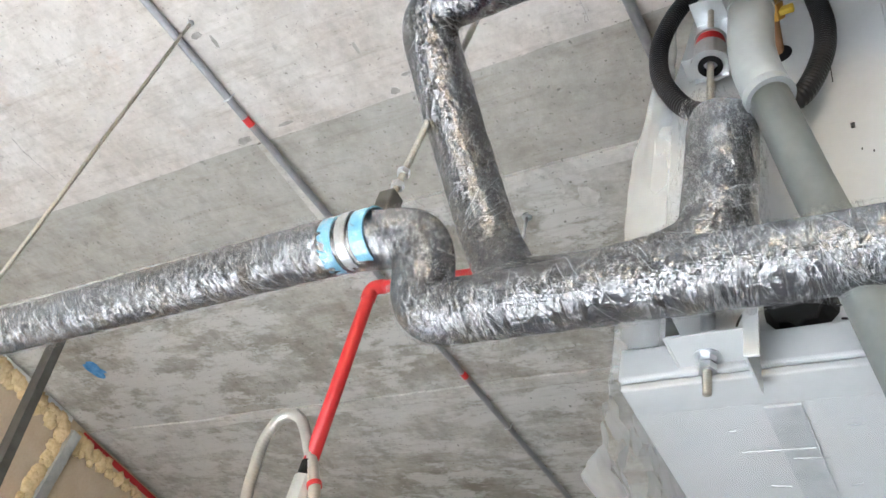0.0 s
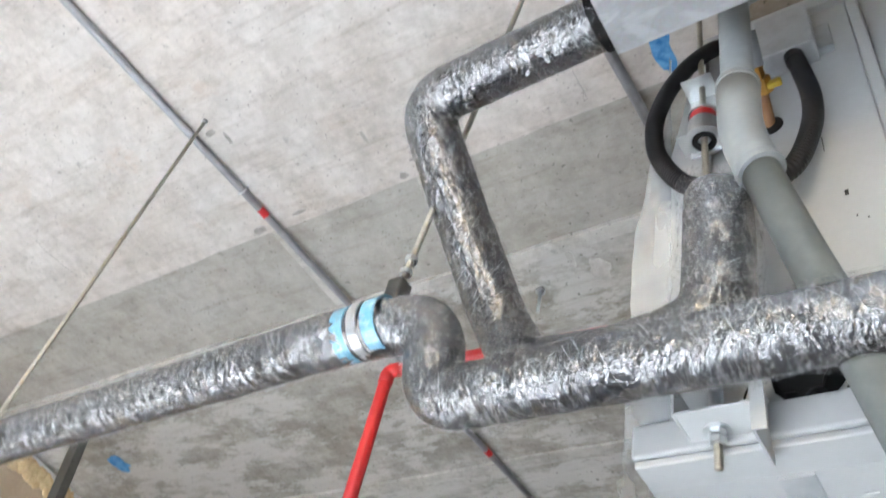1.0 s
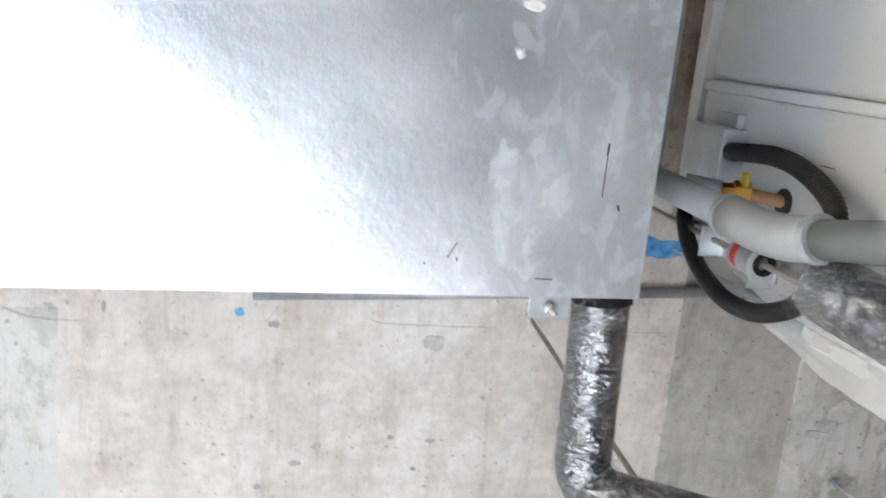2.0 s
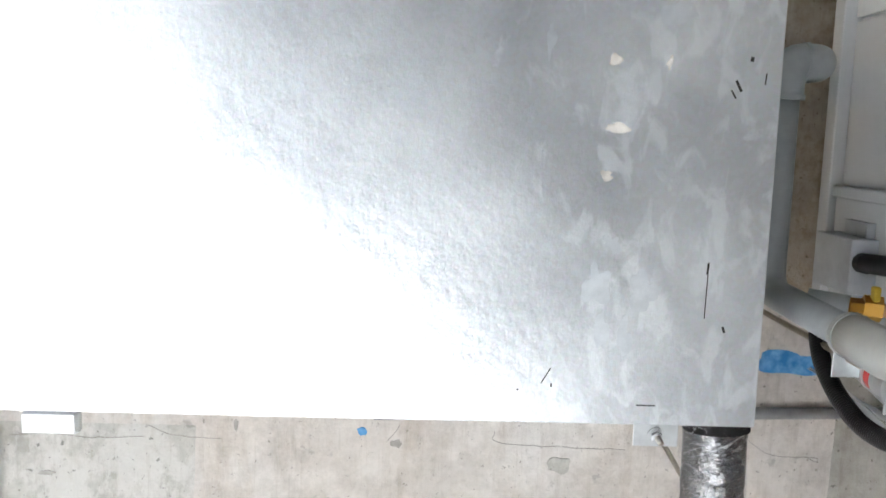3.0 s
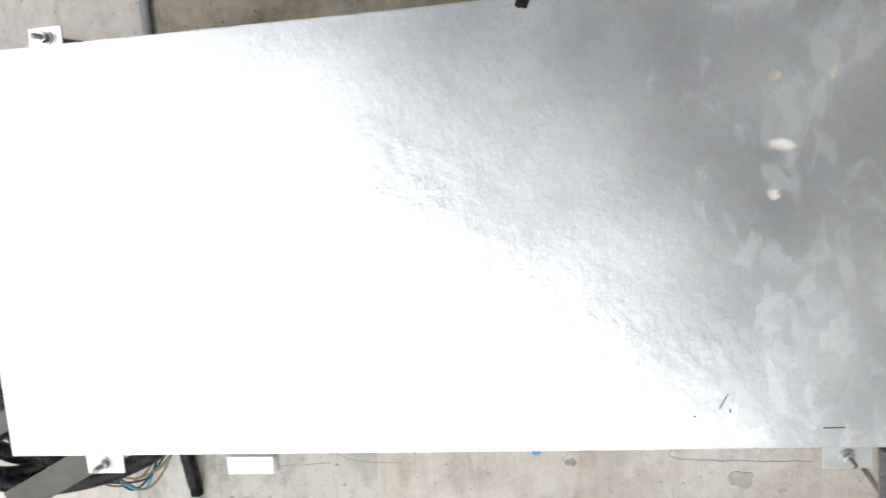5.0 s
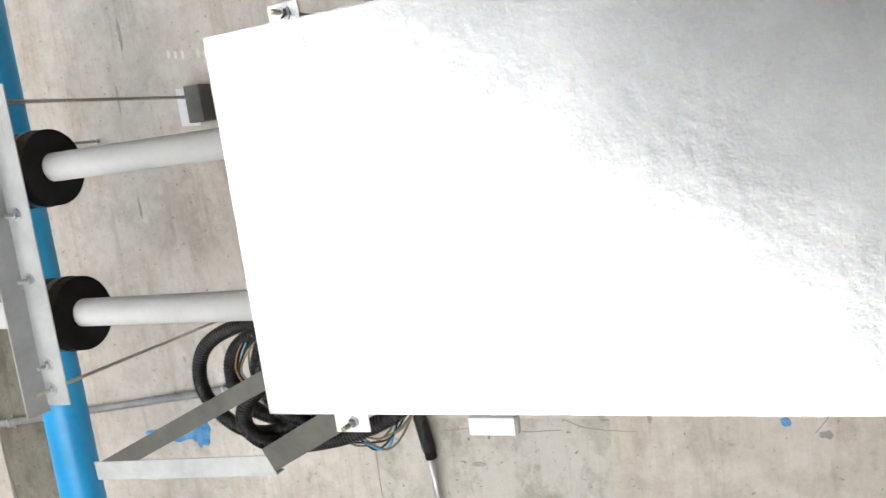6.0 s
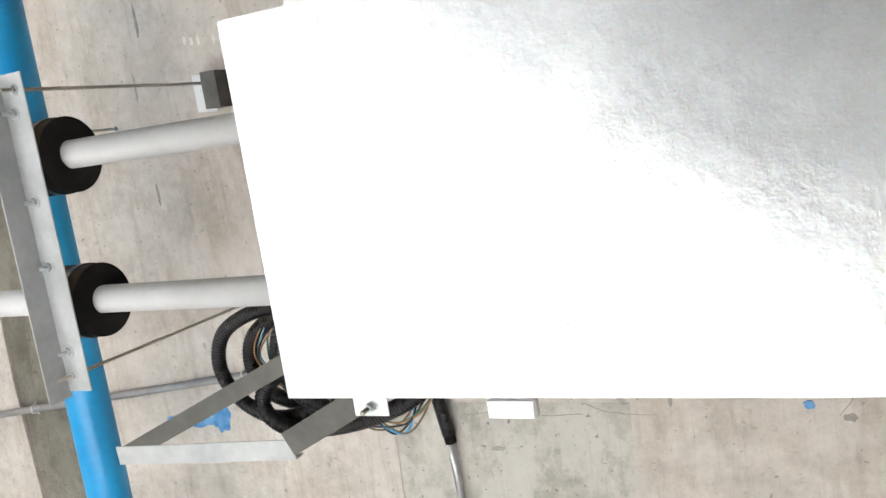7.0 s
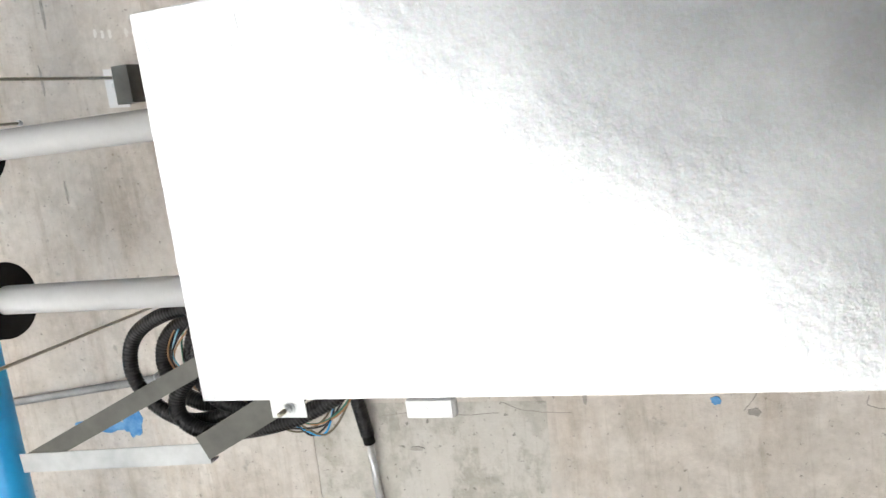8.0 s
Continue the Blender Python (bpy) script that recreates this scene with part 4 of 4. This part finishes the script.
hose.add("end_fitting", cyl((1.813, 0.4705, 2.905), (1.805, 0.467, 2.865), 0.0185, 12), BLACK, "smooth black end fitting")

# ---- pipes and support to the west ----
blue = Builder("water_main", "bright blue PVC pipe running under the soffit", "pipe", (-0.88, 0.5, 2.95))
blue.add("pipe", cyl((-0.877, -2.6, 2.95), (-0.886, 4.0, 2.95), 0.056, 48), BLUE, smooth=True)
SUP = 2.727
for y0, y1 in ((0.176, 0.183), (0.516, 0.524)):
    t = Builder("grey_pipe", "pale grey plastic pipe seated in a black rubber collar", "pipe", (-0.62, y0, 2.82), "grey pipes")
    t.add("pipe", cyl((-2.9, y0 - (y1 - y0) * 4, 2.82), (0.02, y1, 2.82), 0.0325, 32), PVC_PALE, smooth=True)
    col = t.add("collar", ring_tube((-0.700, y0, 2.8165), (-0.597, y0, 2.8165), 0.0865, 0.033, 44), RUBBER, "thick black rubber collar")
    t.add("strap", ring_tube((-0.650, y0, 2.8165), (-0.630, y0, 2.8165), 0.0885, 0.0862, 44), BLACK)
rail = Builder("support_angle", "zinc-plated steel angle carrying the grey pipes", "steel angle", (-0.64, 0.35, SUP))
rail.add("flange", block(-0.662, -0.012, SUP - 0.004, -0.594, 0.706, SUP, 0.001), DULL)
rail.add("leg", block(-0.666, -0.012, SUP - 0.062, -0.662, 0.720, SUP, 0.001), DULL)
for y in (0.073, 0.268, 0.415, 0.612):
    rail.add("washer", ring_tube((-0.636, y, SUP - 0.0055), (-0.636, y, SUP - 0.004), 0.0145, 0.004, 18), STEEL)
    rail.add("nut", hexnut((-0.636, y, SUP - 0.0135), (0, 0, 1), 0.0098, 0.008), STEEL)
    rail.add("bolt", cyl((-0.636, y, SUP - 0.032), (-0.636, y, SUP + 0.03), 0.0052, 10), STEEL, smooth=True)
hanger_rod(-0.622, 0.024, SUP - 0.035, 0.0045, (SUP - 0.0115, SUP + 0.001), (SUP - 0.0055,), "thin threaded rod carrying the support angle")
hanger_rod(-0.638, 0.668, SUP - 0.050, 0.0045, (SUP - 0.0115, SUP + 0.001), (SUP - 0.0055,), "thin threaded rod carrying the support angle")
hanger_rod(-0.980, 0.103, 2.99, 0.0045, (), (), "short thin threaded rod at the blue pipe")
clip = Builder("beam_bracket", "small bent zinc bracket fixed to the soffit, its leg's shade put into the colour", "bracket", (-0.60, 0.03, CEIL))
bm = block(-0.655, 0.000, CEIL - 0.006, -0.586, 0.105, CEIL - 0.002, 0.001)
for v in bm.verts:
    v.co.y += 0.10 * (v.co.x + 0.62)
clip.add("tab", bm, PVC_PALE)
# the leg lies in shadow; the dark colour holds that shade
clip.add("leg", block(-0.586, 0.000, CEIL - 0.055, -0.535, 0.100, CEIL - 0.002, 0.001), DARK_STEEL)
clip.add("nut", hexnut((-0.618, 0.045, CEIL - 0.014), (0, 0, 1), 0.010, 0.008), STEEL)

# bent steel bracket at the corner of the unit
br = Builder("strut_bracket", "grey bent steel strip bracket at the unit corner", "bracket", (-0.1, 0.75, 2.75))


def strip(a, b, width, up):
    """A flat bar from a to b with a turned-up leg on one side."""
    a, b = Vector(a), Vector(b)
    t = (b - a).normalized()
    n = Vector((-t.y, t.x, 0)) * width
    bm = bmesh.new()
    low = [a, b, b + n, a + n]
    lo = [bm.verts.new(p) for p in low]
    hi = [bm.verts.new(p + Vector((0, 0, 0.003))) for p in low]
    bm.faces.new(lo[::-1])
    bm.faces.new(hi)
    for k in range(4):
        bm.faces.new((lo[k], lo[(k + 1) % 4], hi[(k + 1) % 4], hi[k]))
    leg = [a, b, b + Vector((0, 0, up)), a + Vector((0, 0, up))]
    o = Vector((-t.y, t.x, 0)) * 0.003
    f1 = [bm.verts.new(p) for p in leg]
    f2 = [bm.verts.new(p + o) for p in leg]
    bm.faces.new(f1)
    bm.faces.new(f2[::-1])
    for k in range(4):
        bm.faces.new((f1[k], f2[k], f2[(k + 1) % 4], f1[(k + 1) % 4]))
    return bm


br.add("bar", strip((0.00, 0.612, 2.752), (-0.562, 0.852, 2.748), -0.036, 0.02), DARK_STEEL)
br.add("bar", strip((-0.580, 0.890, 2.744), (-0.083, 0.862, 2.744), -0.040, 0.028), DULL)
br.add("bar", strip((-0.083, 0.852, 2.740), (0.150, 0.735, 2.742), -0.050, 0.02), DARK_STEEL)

# coiled hoses and wires behind the unit corner
coil = Builder("hose_coil", "coiled black corrugated hoses with loose wires", "hose coil", (-0.15, 0.70, 2.85))
for pts, r in (([(0.10, 0.62, 2.90), (-0.05, 0.575, 2.90), (-0.20, 0.575, 2.88), (-0.31, 0.62, 2.87), (-0.335, 0.70, 2.86), (-0.29, 0.775, 2.855), (-0.20, 0.815, 2.85), (-0.10, 0.80, 2.86), (-0.02, 0.74, 2.87)], 0.0155),
               ([(0.05, 0.60, 2.93), (-0.08, 0.575, 2.92), (-0.16, 0.60, 2.91), (-0.20, 0.67, 2.90), (-0.19, 0.74, 2.89)], 0.0155),
               ([(0.02, 0.66, 2.84), (-0.10, 0.68, 2.83), (-0.18, 0.73, 2.82), (-0.195, 0.785, 2.815), (-0.14, 0.825, 2.815), (-0.04, 0.825, 2.82), (0.08, 0.80, 2.825), (0.18, 0.755, 2.84), (0.24, 0.69, 2.86)], 0.017),
               ([(0.08, 0.61, 2.95), (-0.06, 0.585, 2.94), (-0.19, 0.60, 2.93), (-0.27, 0.645, 2.92), (-0.285, 0.71, 2.91), (-0.24, 0.775, 2.90), (-0.13, 0.80, 2.90), (0.02, 0.76, 2.91)], 0.017),
               ([(0.06, 0.62, 2.88), (-0.06, 0.60, 2.87), (-0.13, 0.64, 2.86), (-0.16, 0.70, 2.855), (-0.12, 0.765, 2.85), (-0.02, 0.79, 2.85), (0.10, 0.75, 2.86)], 0.016)):
    coil.add("hose", corrugated(spline(pts, 12), r, 0.0075, 0.12), BLACK, smooth=True)
random.seed(4)
for k, m in enumerate((COPPER, GREEN, BLACK, COPPER, BLUE_TAPE, BLUE, OLIVE, BLACK, OLIVE, COPPER, GREEN, BLACK)):
    j = [random.uniform(-0.018, 0.018) for _ in range(12)]
    if k < 5:
        pts = [(0.03, 0.60 + j[0], 2.90), (-0.10, 0.585 + j[1], 2.92), (-0.20 + j[2], 0.60 + j[3], 2.92), (-0.245 + j[4], 0.68, 2.90 + j[5]), (-0.21 + j[6], 0.75 + j[7], 2.89), (-0.12 + j[8], 0.775 + j[9], 2.87), (-0.02, 0.76 + j[10], 2.87)]
    else:
        pts = [(-0.10, 0.76 + j[0], 2.86), (-0.02, 0.80 + j[1], 2.84), (0.06, 0.822 + j[2], 2.83), (0.13 + j[3], 0.815 + j[4] + 0.01, 2.83), (0.175 + j[5], 0.775, 2.85), (0.20, 0.69 + j[6], 2.88)]
    coil.add("wire", sweep(spline(pts, 8), 0.0022, 8), m, smooth=True)
tail = Builder("cable_sleeve", "black corrugated sleeve joining a steel conduit on the soffit", "cable sleeve", (0.0, 1.0, 3.32))
tail.add("sleeve", corrugated(spline([(-0.02, 0.60, 3.20), (-0.035, 0.80, 3.27), (-0.030, 0.93, 3.305), (-0.021, 1.05, 3.322)], 10), 0.018, 0.009, 0.08), BLACK, smooth=True)
tail.add("cap", cyl((-0.022, 1.045, 3.322), (-0.020, 1.075, 3.325), 0.016, 14), RUBBER)
tail.add("tube", cyl((-0.021, 1.06, 3.324), (-0.017, 1.27, 3.331), 0.0105, 14), STEEL, "bright steel tube", True)

# ---- conduits on the soffit ----
for a, b, r, marks in (((-0.6, 2.252, 3.330), (5.2, 2.062, 3.330), 0.0125, (1.900, 3.330)), ((0.9, 0.925, 3.329), (2.6, 0.882, 3.329), 0.0145, ()),
                       ((-0.017, 1.25, 3.331), (0.05, 4.2, 3.331), 0.0105, ()), ((-3.0, 1.155, 3.33), (-0.2, 0.825, 3.33), 0.0125, ()),
                       ((-0.012, -2.0, 3.331), (-0.004, 0.4, 3.331), 0.0125, ())):
    c = Builder("conduit", "thin galvanised steel conduit clipped to the concrete" + (" with red paint marks" if marks else ""), "conduit", a, "conduits")
    c.add("tube", cyl(a, b, r, 16), CONDUIT, smooth=True)
    va, vb = Vector(a), Vector(b)
    for x in marks:
        p = va.lerp(vb, (x - a[0]) / (b[0] - a[0]))
        q = va.lerp(vb, (x + 0.035 - a[0]) / (b[0] - a[0]))
        c.add("paint_mark", sweep([p, q], r * 1.08, 16, True, lumpy(3, 0.1)), RED, "red paint daub")
    n = int((vb - va).length / 0.9)
    for k in range(1, n + 1):
        p = va.lerp(vb, (k - 0.5) / n)
        side = (vb - va).normalized().cross(Vector((0, 0, 1))) * 0.022
        c.add("saddle", sweep([p - side + Vector((0, 0, r * 0.9)), p - side * 0.72 + Vector((0, 0, r * 0.8)), p - side * 0.55 - Vector((0, 0, r)), p + side * 0.55 - Vector((0, 0, r)), p + side * 0.72 + Vector((0, 0, r * 0.8)), p + side + Vector((0, 0, r * 0.9))], 0.003, 6), STEEL)

# ---- other hangers ----
hanger_rod(1.558, 2.110, 2.16, 0.0055)
lean = Builder("hanger_rod", "slightly leaning threaded steel rod over the pipe clamp", "threaded rod", (1.597, 0.968, CEIL), "hanger rods")
top_at, foot_at = Vector((1.590, 0.972, CEIL + 0.004)), Vector((1.615, 1.107, 2.285))
axis = (foot_at - top_at).normalized()
lean.add("rod", cyl(top_at, foot_at, 0.0062, 12), ROD, smooth=True)
lean.add("anchor", cyl(top_at, top_at + axis * 0.02, 0.011, 12), STEEL)
for d in (0.085, 0.055):
    lean.add("nut", hexnut(foot_at - axis * d, -axis, 0.0115, 0.010), STEEL)
lean.add("clamp_head", block(1.600, 1.092, 2.262, 1.632, 1.122, 2.325, 0.003), DARK_STEEL, "dark steel clamp head")
hk = Builder("anchor_bolt", "short steel bolt hanging from the soffit", "bolt", (2.6, 1.47, CEIL))
hk.add("shank", cyl((2.588, 1.478, CEIL - 0.10), (2.585, 1.478, CEIL + 0.012), 0.0055, 10), STEEL, smooth=True)
hk.add("washer", cyl((2.585, 1.478, CEIL - 0.010), (2.585, 1.478, CEIL - 0.004), 0.017, 16), STEEL)
strut = Builder("strut", "flat grey steel strut dropping from the soffit", "strut", (2.53, 3.78, CEIL))
bm = block(2.40, 3.62, 1.2, 2.404, 3.685, CEIL + 0.011)
block(2.404, 3.62, 1.2, 2.44, 3.624, CEIL + 0.011, bm=bm)
block(2.404, 3.681, 1.2, 2.44, 3.685, CEIL + 0.011, bm=bm)
for v in bm.verts:
    drop = CEIL - v.co.z
    v.co += Vector((0.11 + 0.05 * drop, 0.13 - 0.175 * drop, 0))
strut.add("channel", bm, DARK_STEEL)

# ---- sprinkler drop ----
sp = Builder("sprinkler_pipe", "red painted sprinkler pipe with an elbow", "pipe", (2.12, 1.58, 2.64))
sp.add("pipe", sweep(rounded([(2.20, 0.6, 2.652), (2.11, 1.572, 2.645), (2.11, 1.570, 2.145)], 0.03), 0.0165, 24), RED, smooth=True)
sp.add("elbow", sweep(rounded([(2.113, 1.535, 2.6453), (2.11, 1.572, 2.645), (2.11, 1.572, 2.605)], 0.028), 0.0185, 24), RED, smooth=True)
sp.add("coupling", cyl((2.11, 1.570, 2.155), (2.11, 1.570, 2.12), 0.018, 16), RUBBER)
sp.add("valve_body", cyl((2.11, 1.570, 2.12), (2.11, 1.570, 2.04), 0.022, 8), STEEL, "steel union")
sp.add("tag", ring_tube((2.1105, 1.534, 2.096), (2.110, 1.5385, 2.105), 0.016, 0.013, 16), RED)
fx = Builder("flexible_hose", "braided stainless sprinkler hose in a loop", "hose", (2.12, 1.57, 2.1))
fx.add("hose", corrugated(spline([(2.12, 1.50, 1.97), (2.11, 1.536, 2.10), (2.105, 1.579, 2.182), (2.105, 1.6375, 2.2655), (2.105, 1.6945, 2.282), (2.11, 1.7304, 2.230), (2.11, 1.7264, 2.150), (2.11, 1.7146, 2.08), (2.12, 1.68, 1.93), (2.12, 1.62, 1.75)], 14), 0.0125, 0.010, 0.07), FLEX, smooth=True)

# ---- partition details ----
studs = Builder("partition_stud", "light steel stud and trims at the head of the partition", "steel stud", (3.30, 4.60, 3.3))
wall_m = pose(3.30, 4.63, 0, rz=10.5)


def on_wall(bm):
    bmesh.ops.transform(bm, matrix=wall_m, verts=bm.verts)
    return bm


studs.add("stud", on_wall(block(-0.005, -0.045, 0.0, 0.065, -0.002, CEIL - 0.07, 0.002)), STEEL)
studs.add("head_track", on_wall(block(-1.6, -0.012, CEIL - 0.035, -0.02, -0.002, CEIL - 0.004, 0.002)), PLASTIC, "white head trim")
studs.add("red_strip", on_wall(block(0.10, -0.010, CEIL - 0.055, 1.2, -0.002, CEIL - 0.020, 0.002)), RED, "red sealant strip")
random.seed(9)
bm = bmesh.new()
for k in range(300):
    if k < 150:
        x, z = random.uniform(-1.3, -0.02), CEIL - 0.055 - random.random() ** 2 * 0.06
    elif k < 240:
        x, z = -0.03 + random.uniform(-0.03, 0.012), CEIL - 0.08 - random.random() * 0.75
    else:
        x, z = 0.07 + random.random() ** 2 * 1.1, CEIL - 0.07 - random.random() ** 2 * 0.07
    r = random.uniform(0.016, 0.044)
    g = bmesh.ops.create_icosphere(bm, subdivisions=2, radius=r)
    off = Vector((x, -0.012, z))
    for v in g["verts"]:
        v.co = off + Vector((v.co.x * 1.1, v.co.y * 0.5, v.co.z)) * (1 + 0.5 * noise.noise(v.co * 60 + off * 9))
foam = part("expanding_foam", on_wall(bm), FOAM, smooth=True)
tagged(foam, "yellowed expanding foam squeezed out along the partition head", "foam", kind="stuff")

# ---- marks on the soffit ----
for n, (x, y, rx, ry) in enumerate(((2.944, 4.065, 0.06, 0.05), (1.895, 0.782, 0.090, 0.028), (-0.90, 1.03, 0.10, 0.022), (-0.80, 1.02, 0.035, 0.05), (0.870, 0.974, 0.012, 0.010))):
    up = 0.011 if (x < -1.02 or 2.012 < x < 2.407 or 2.46 < x < 3.45 or x > 3.515) else 0.0
    up = 0.004 if n == 0 else up
    mk = part("paint_mark", ragged(x, y, CEIL + up, rx, ry, n + 0.3, 30, 0.0008 + 0.0005 * n), BLUE_PAINT)
    tagged(mk, "smeared blue chalk mark on the raw concrete", "paint mark", "blue marks")
for n, (x, y, rx, ry) in enumerate(((2.575, 1.260, 0.05, 0.035), (2.50, 1.325, 0.03, 0.012), (1.35, 1.05, 0.03, 0.02))):
    mk = part("mortar_patch", ragged(x, y, CEIL + (0.009 if x > 2 else 0), rx, ry, n + 7.7, thick=0.003), LIP)
    tagged(mk, "dab of pale mortar stuck on the soffit", "mortar patch")
bm = block(2.02, 2.188, CEIL + 0.006, 2.40, 2.225, CEIL + 0.016, 0.002)
tagged(part("mortar_patch", bm, LIP), "pale mortar strip along the conduit", "mortar patch")
for k in range(6):
    x = -0.66 + k * 0.024 + (0.03 if k > 2 else 0)
    mk = part("chalk_stroke", ragged(x, -0.100 + 0.004 * k, CEIL, 0.006, 0.012, k + 2.5, 10, 0.0006), CHALK)
    tagged(mk, "short unreadable white chalk stroke on the soffit", "chalk stroke", "chalk strokes")
DAMP = mat("damp_stain", (0.17, 0.125, 0.08), (0.31, 0.25, 0.18), 0.8, scale=22, bump=0.2)
for n, (x, y, rx, ry) in enumerate(((0.771, -0.193, 0.035, 0.055), (0.80, -0.135, 0.045, 0.022), (0.894, -0.196, 0.022, 0.05), (1.168, -0.175, 0.04, 0.05), (1.212, -0.236, 0.03, 0.05), (1.265, -0.199, 0.018, 0.022), (1.429, -0.21, 0.014, 0.018), (0.70, -0.24, 0.02, 0.05))):
    mk = part("damp_stain", ragged(x, y, CEIL + 0.0015, rx, ry, n + 20.3, 30), DAMP)
    tagged(mk, "dark brown damp stain on the raw concrete", "stain", "damp stains")
GOUGE = mat("gouged_concrete", (0.27, 0.255, 0.23), (0.40, 0.38, 0.35), 0.95, scale=40, bump=0.6)
for n, (x, y, rx, ry) in enumerate(((1.600, 2.125, 0.010, 0.022), (1.640, 2.085, 0.022, 0.007), (1.986, 2.250, 0.014, 0.030), (1.818, 1.673, 0.020, 0.006), (1.990, 1.640, 0.012, 0.018), (1.949, 1.574, 0.006, 0.022), (1.975, 2.060, 0.006, 0.030),
                                    (0.924, 1.442, 0.009, 0.009), (1.014, 1.378, 0.018, 0.008), (1.068, 1.331, 0.012, 0.010), (1.359, 1.321, 0.013, 0.006), (1.321, 1.402, 0.009, 0.006), (1.255, 1.311, 0.010, 0.006),
                                    (0.566, 0.966, 0.005, 0.014), (0.952, 1.005, 0.014, 0.010), (0.104, 1.099, 0.018, 0.006), (-0.872, -0.002, 0.004, 0.04), (-0.821, -0.189, 0.004, 0.05), (-0.868, 0.318, 0.004, 0.03))):
    mk = part("gouge", ragged(x, y, CEIL, rx, ry, n + 31.7, 18, 0.0012), GOUGE)
    tagged(mk, "small dark gouge in the concrete surface", "gouge", "gouges in the soffit")
for n, pts in enumerate((((1.671, 3.142), (1.76, 3.148), (1.886, 3.132)), ((1.920, 1.02), (1.95, 1.018), (1.980, 1.029)), ((0.021, 1.006), (0.12, 0.998), (0.22, 1.006), (0.346, 1.0)), ((0.35, 0.973), (0.42, 0.996), (0.528, 1.002)),
                         ((0.932, 0.999), (0.955, 0.97), (0.962, 0.955)), ((1.189, 0.966), (1.20, 0.995), (1.35, 1.004), (1.51, 1.006)), ((1.778, 0.949), (1.86, 1.01), (1.979, 1.017)))):
    line = spline([(x, y, CEIL - 0.0004) for x, y in pts], 8)
    line = [p + Vector((0.004 * noise.noise(p * 40), 0.004 * noise.noise(p * 40 + Vector((9, 3, 1))), 0)) for p in line]
    mk = part("crack", sweep(line, 0.0009, 5, True), GOUGE)
    tagged(mk, "thin dark hairline crack in the soffit", "crack", "cracks in the soffit")
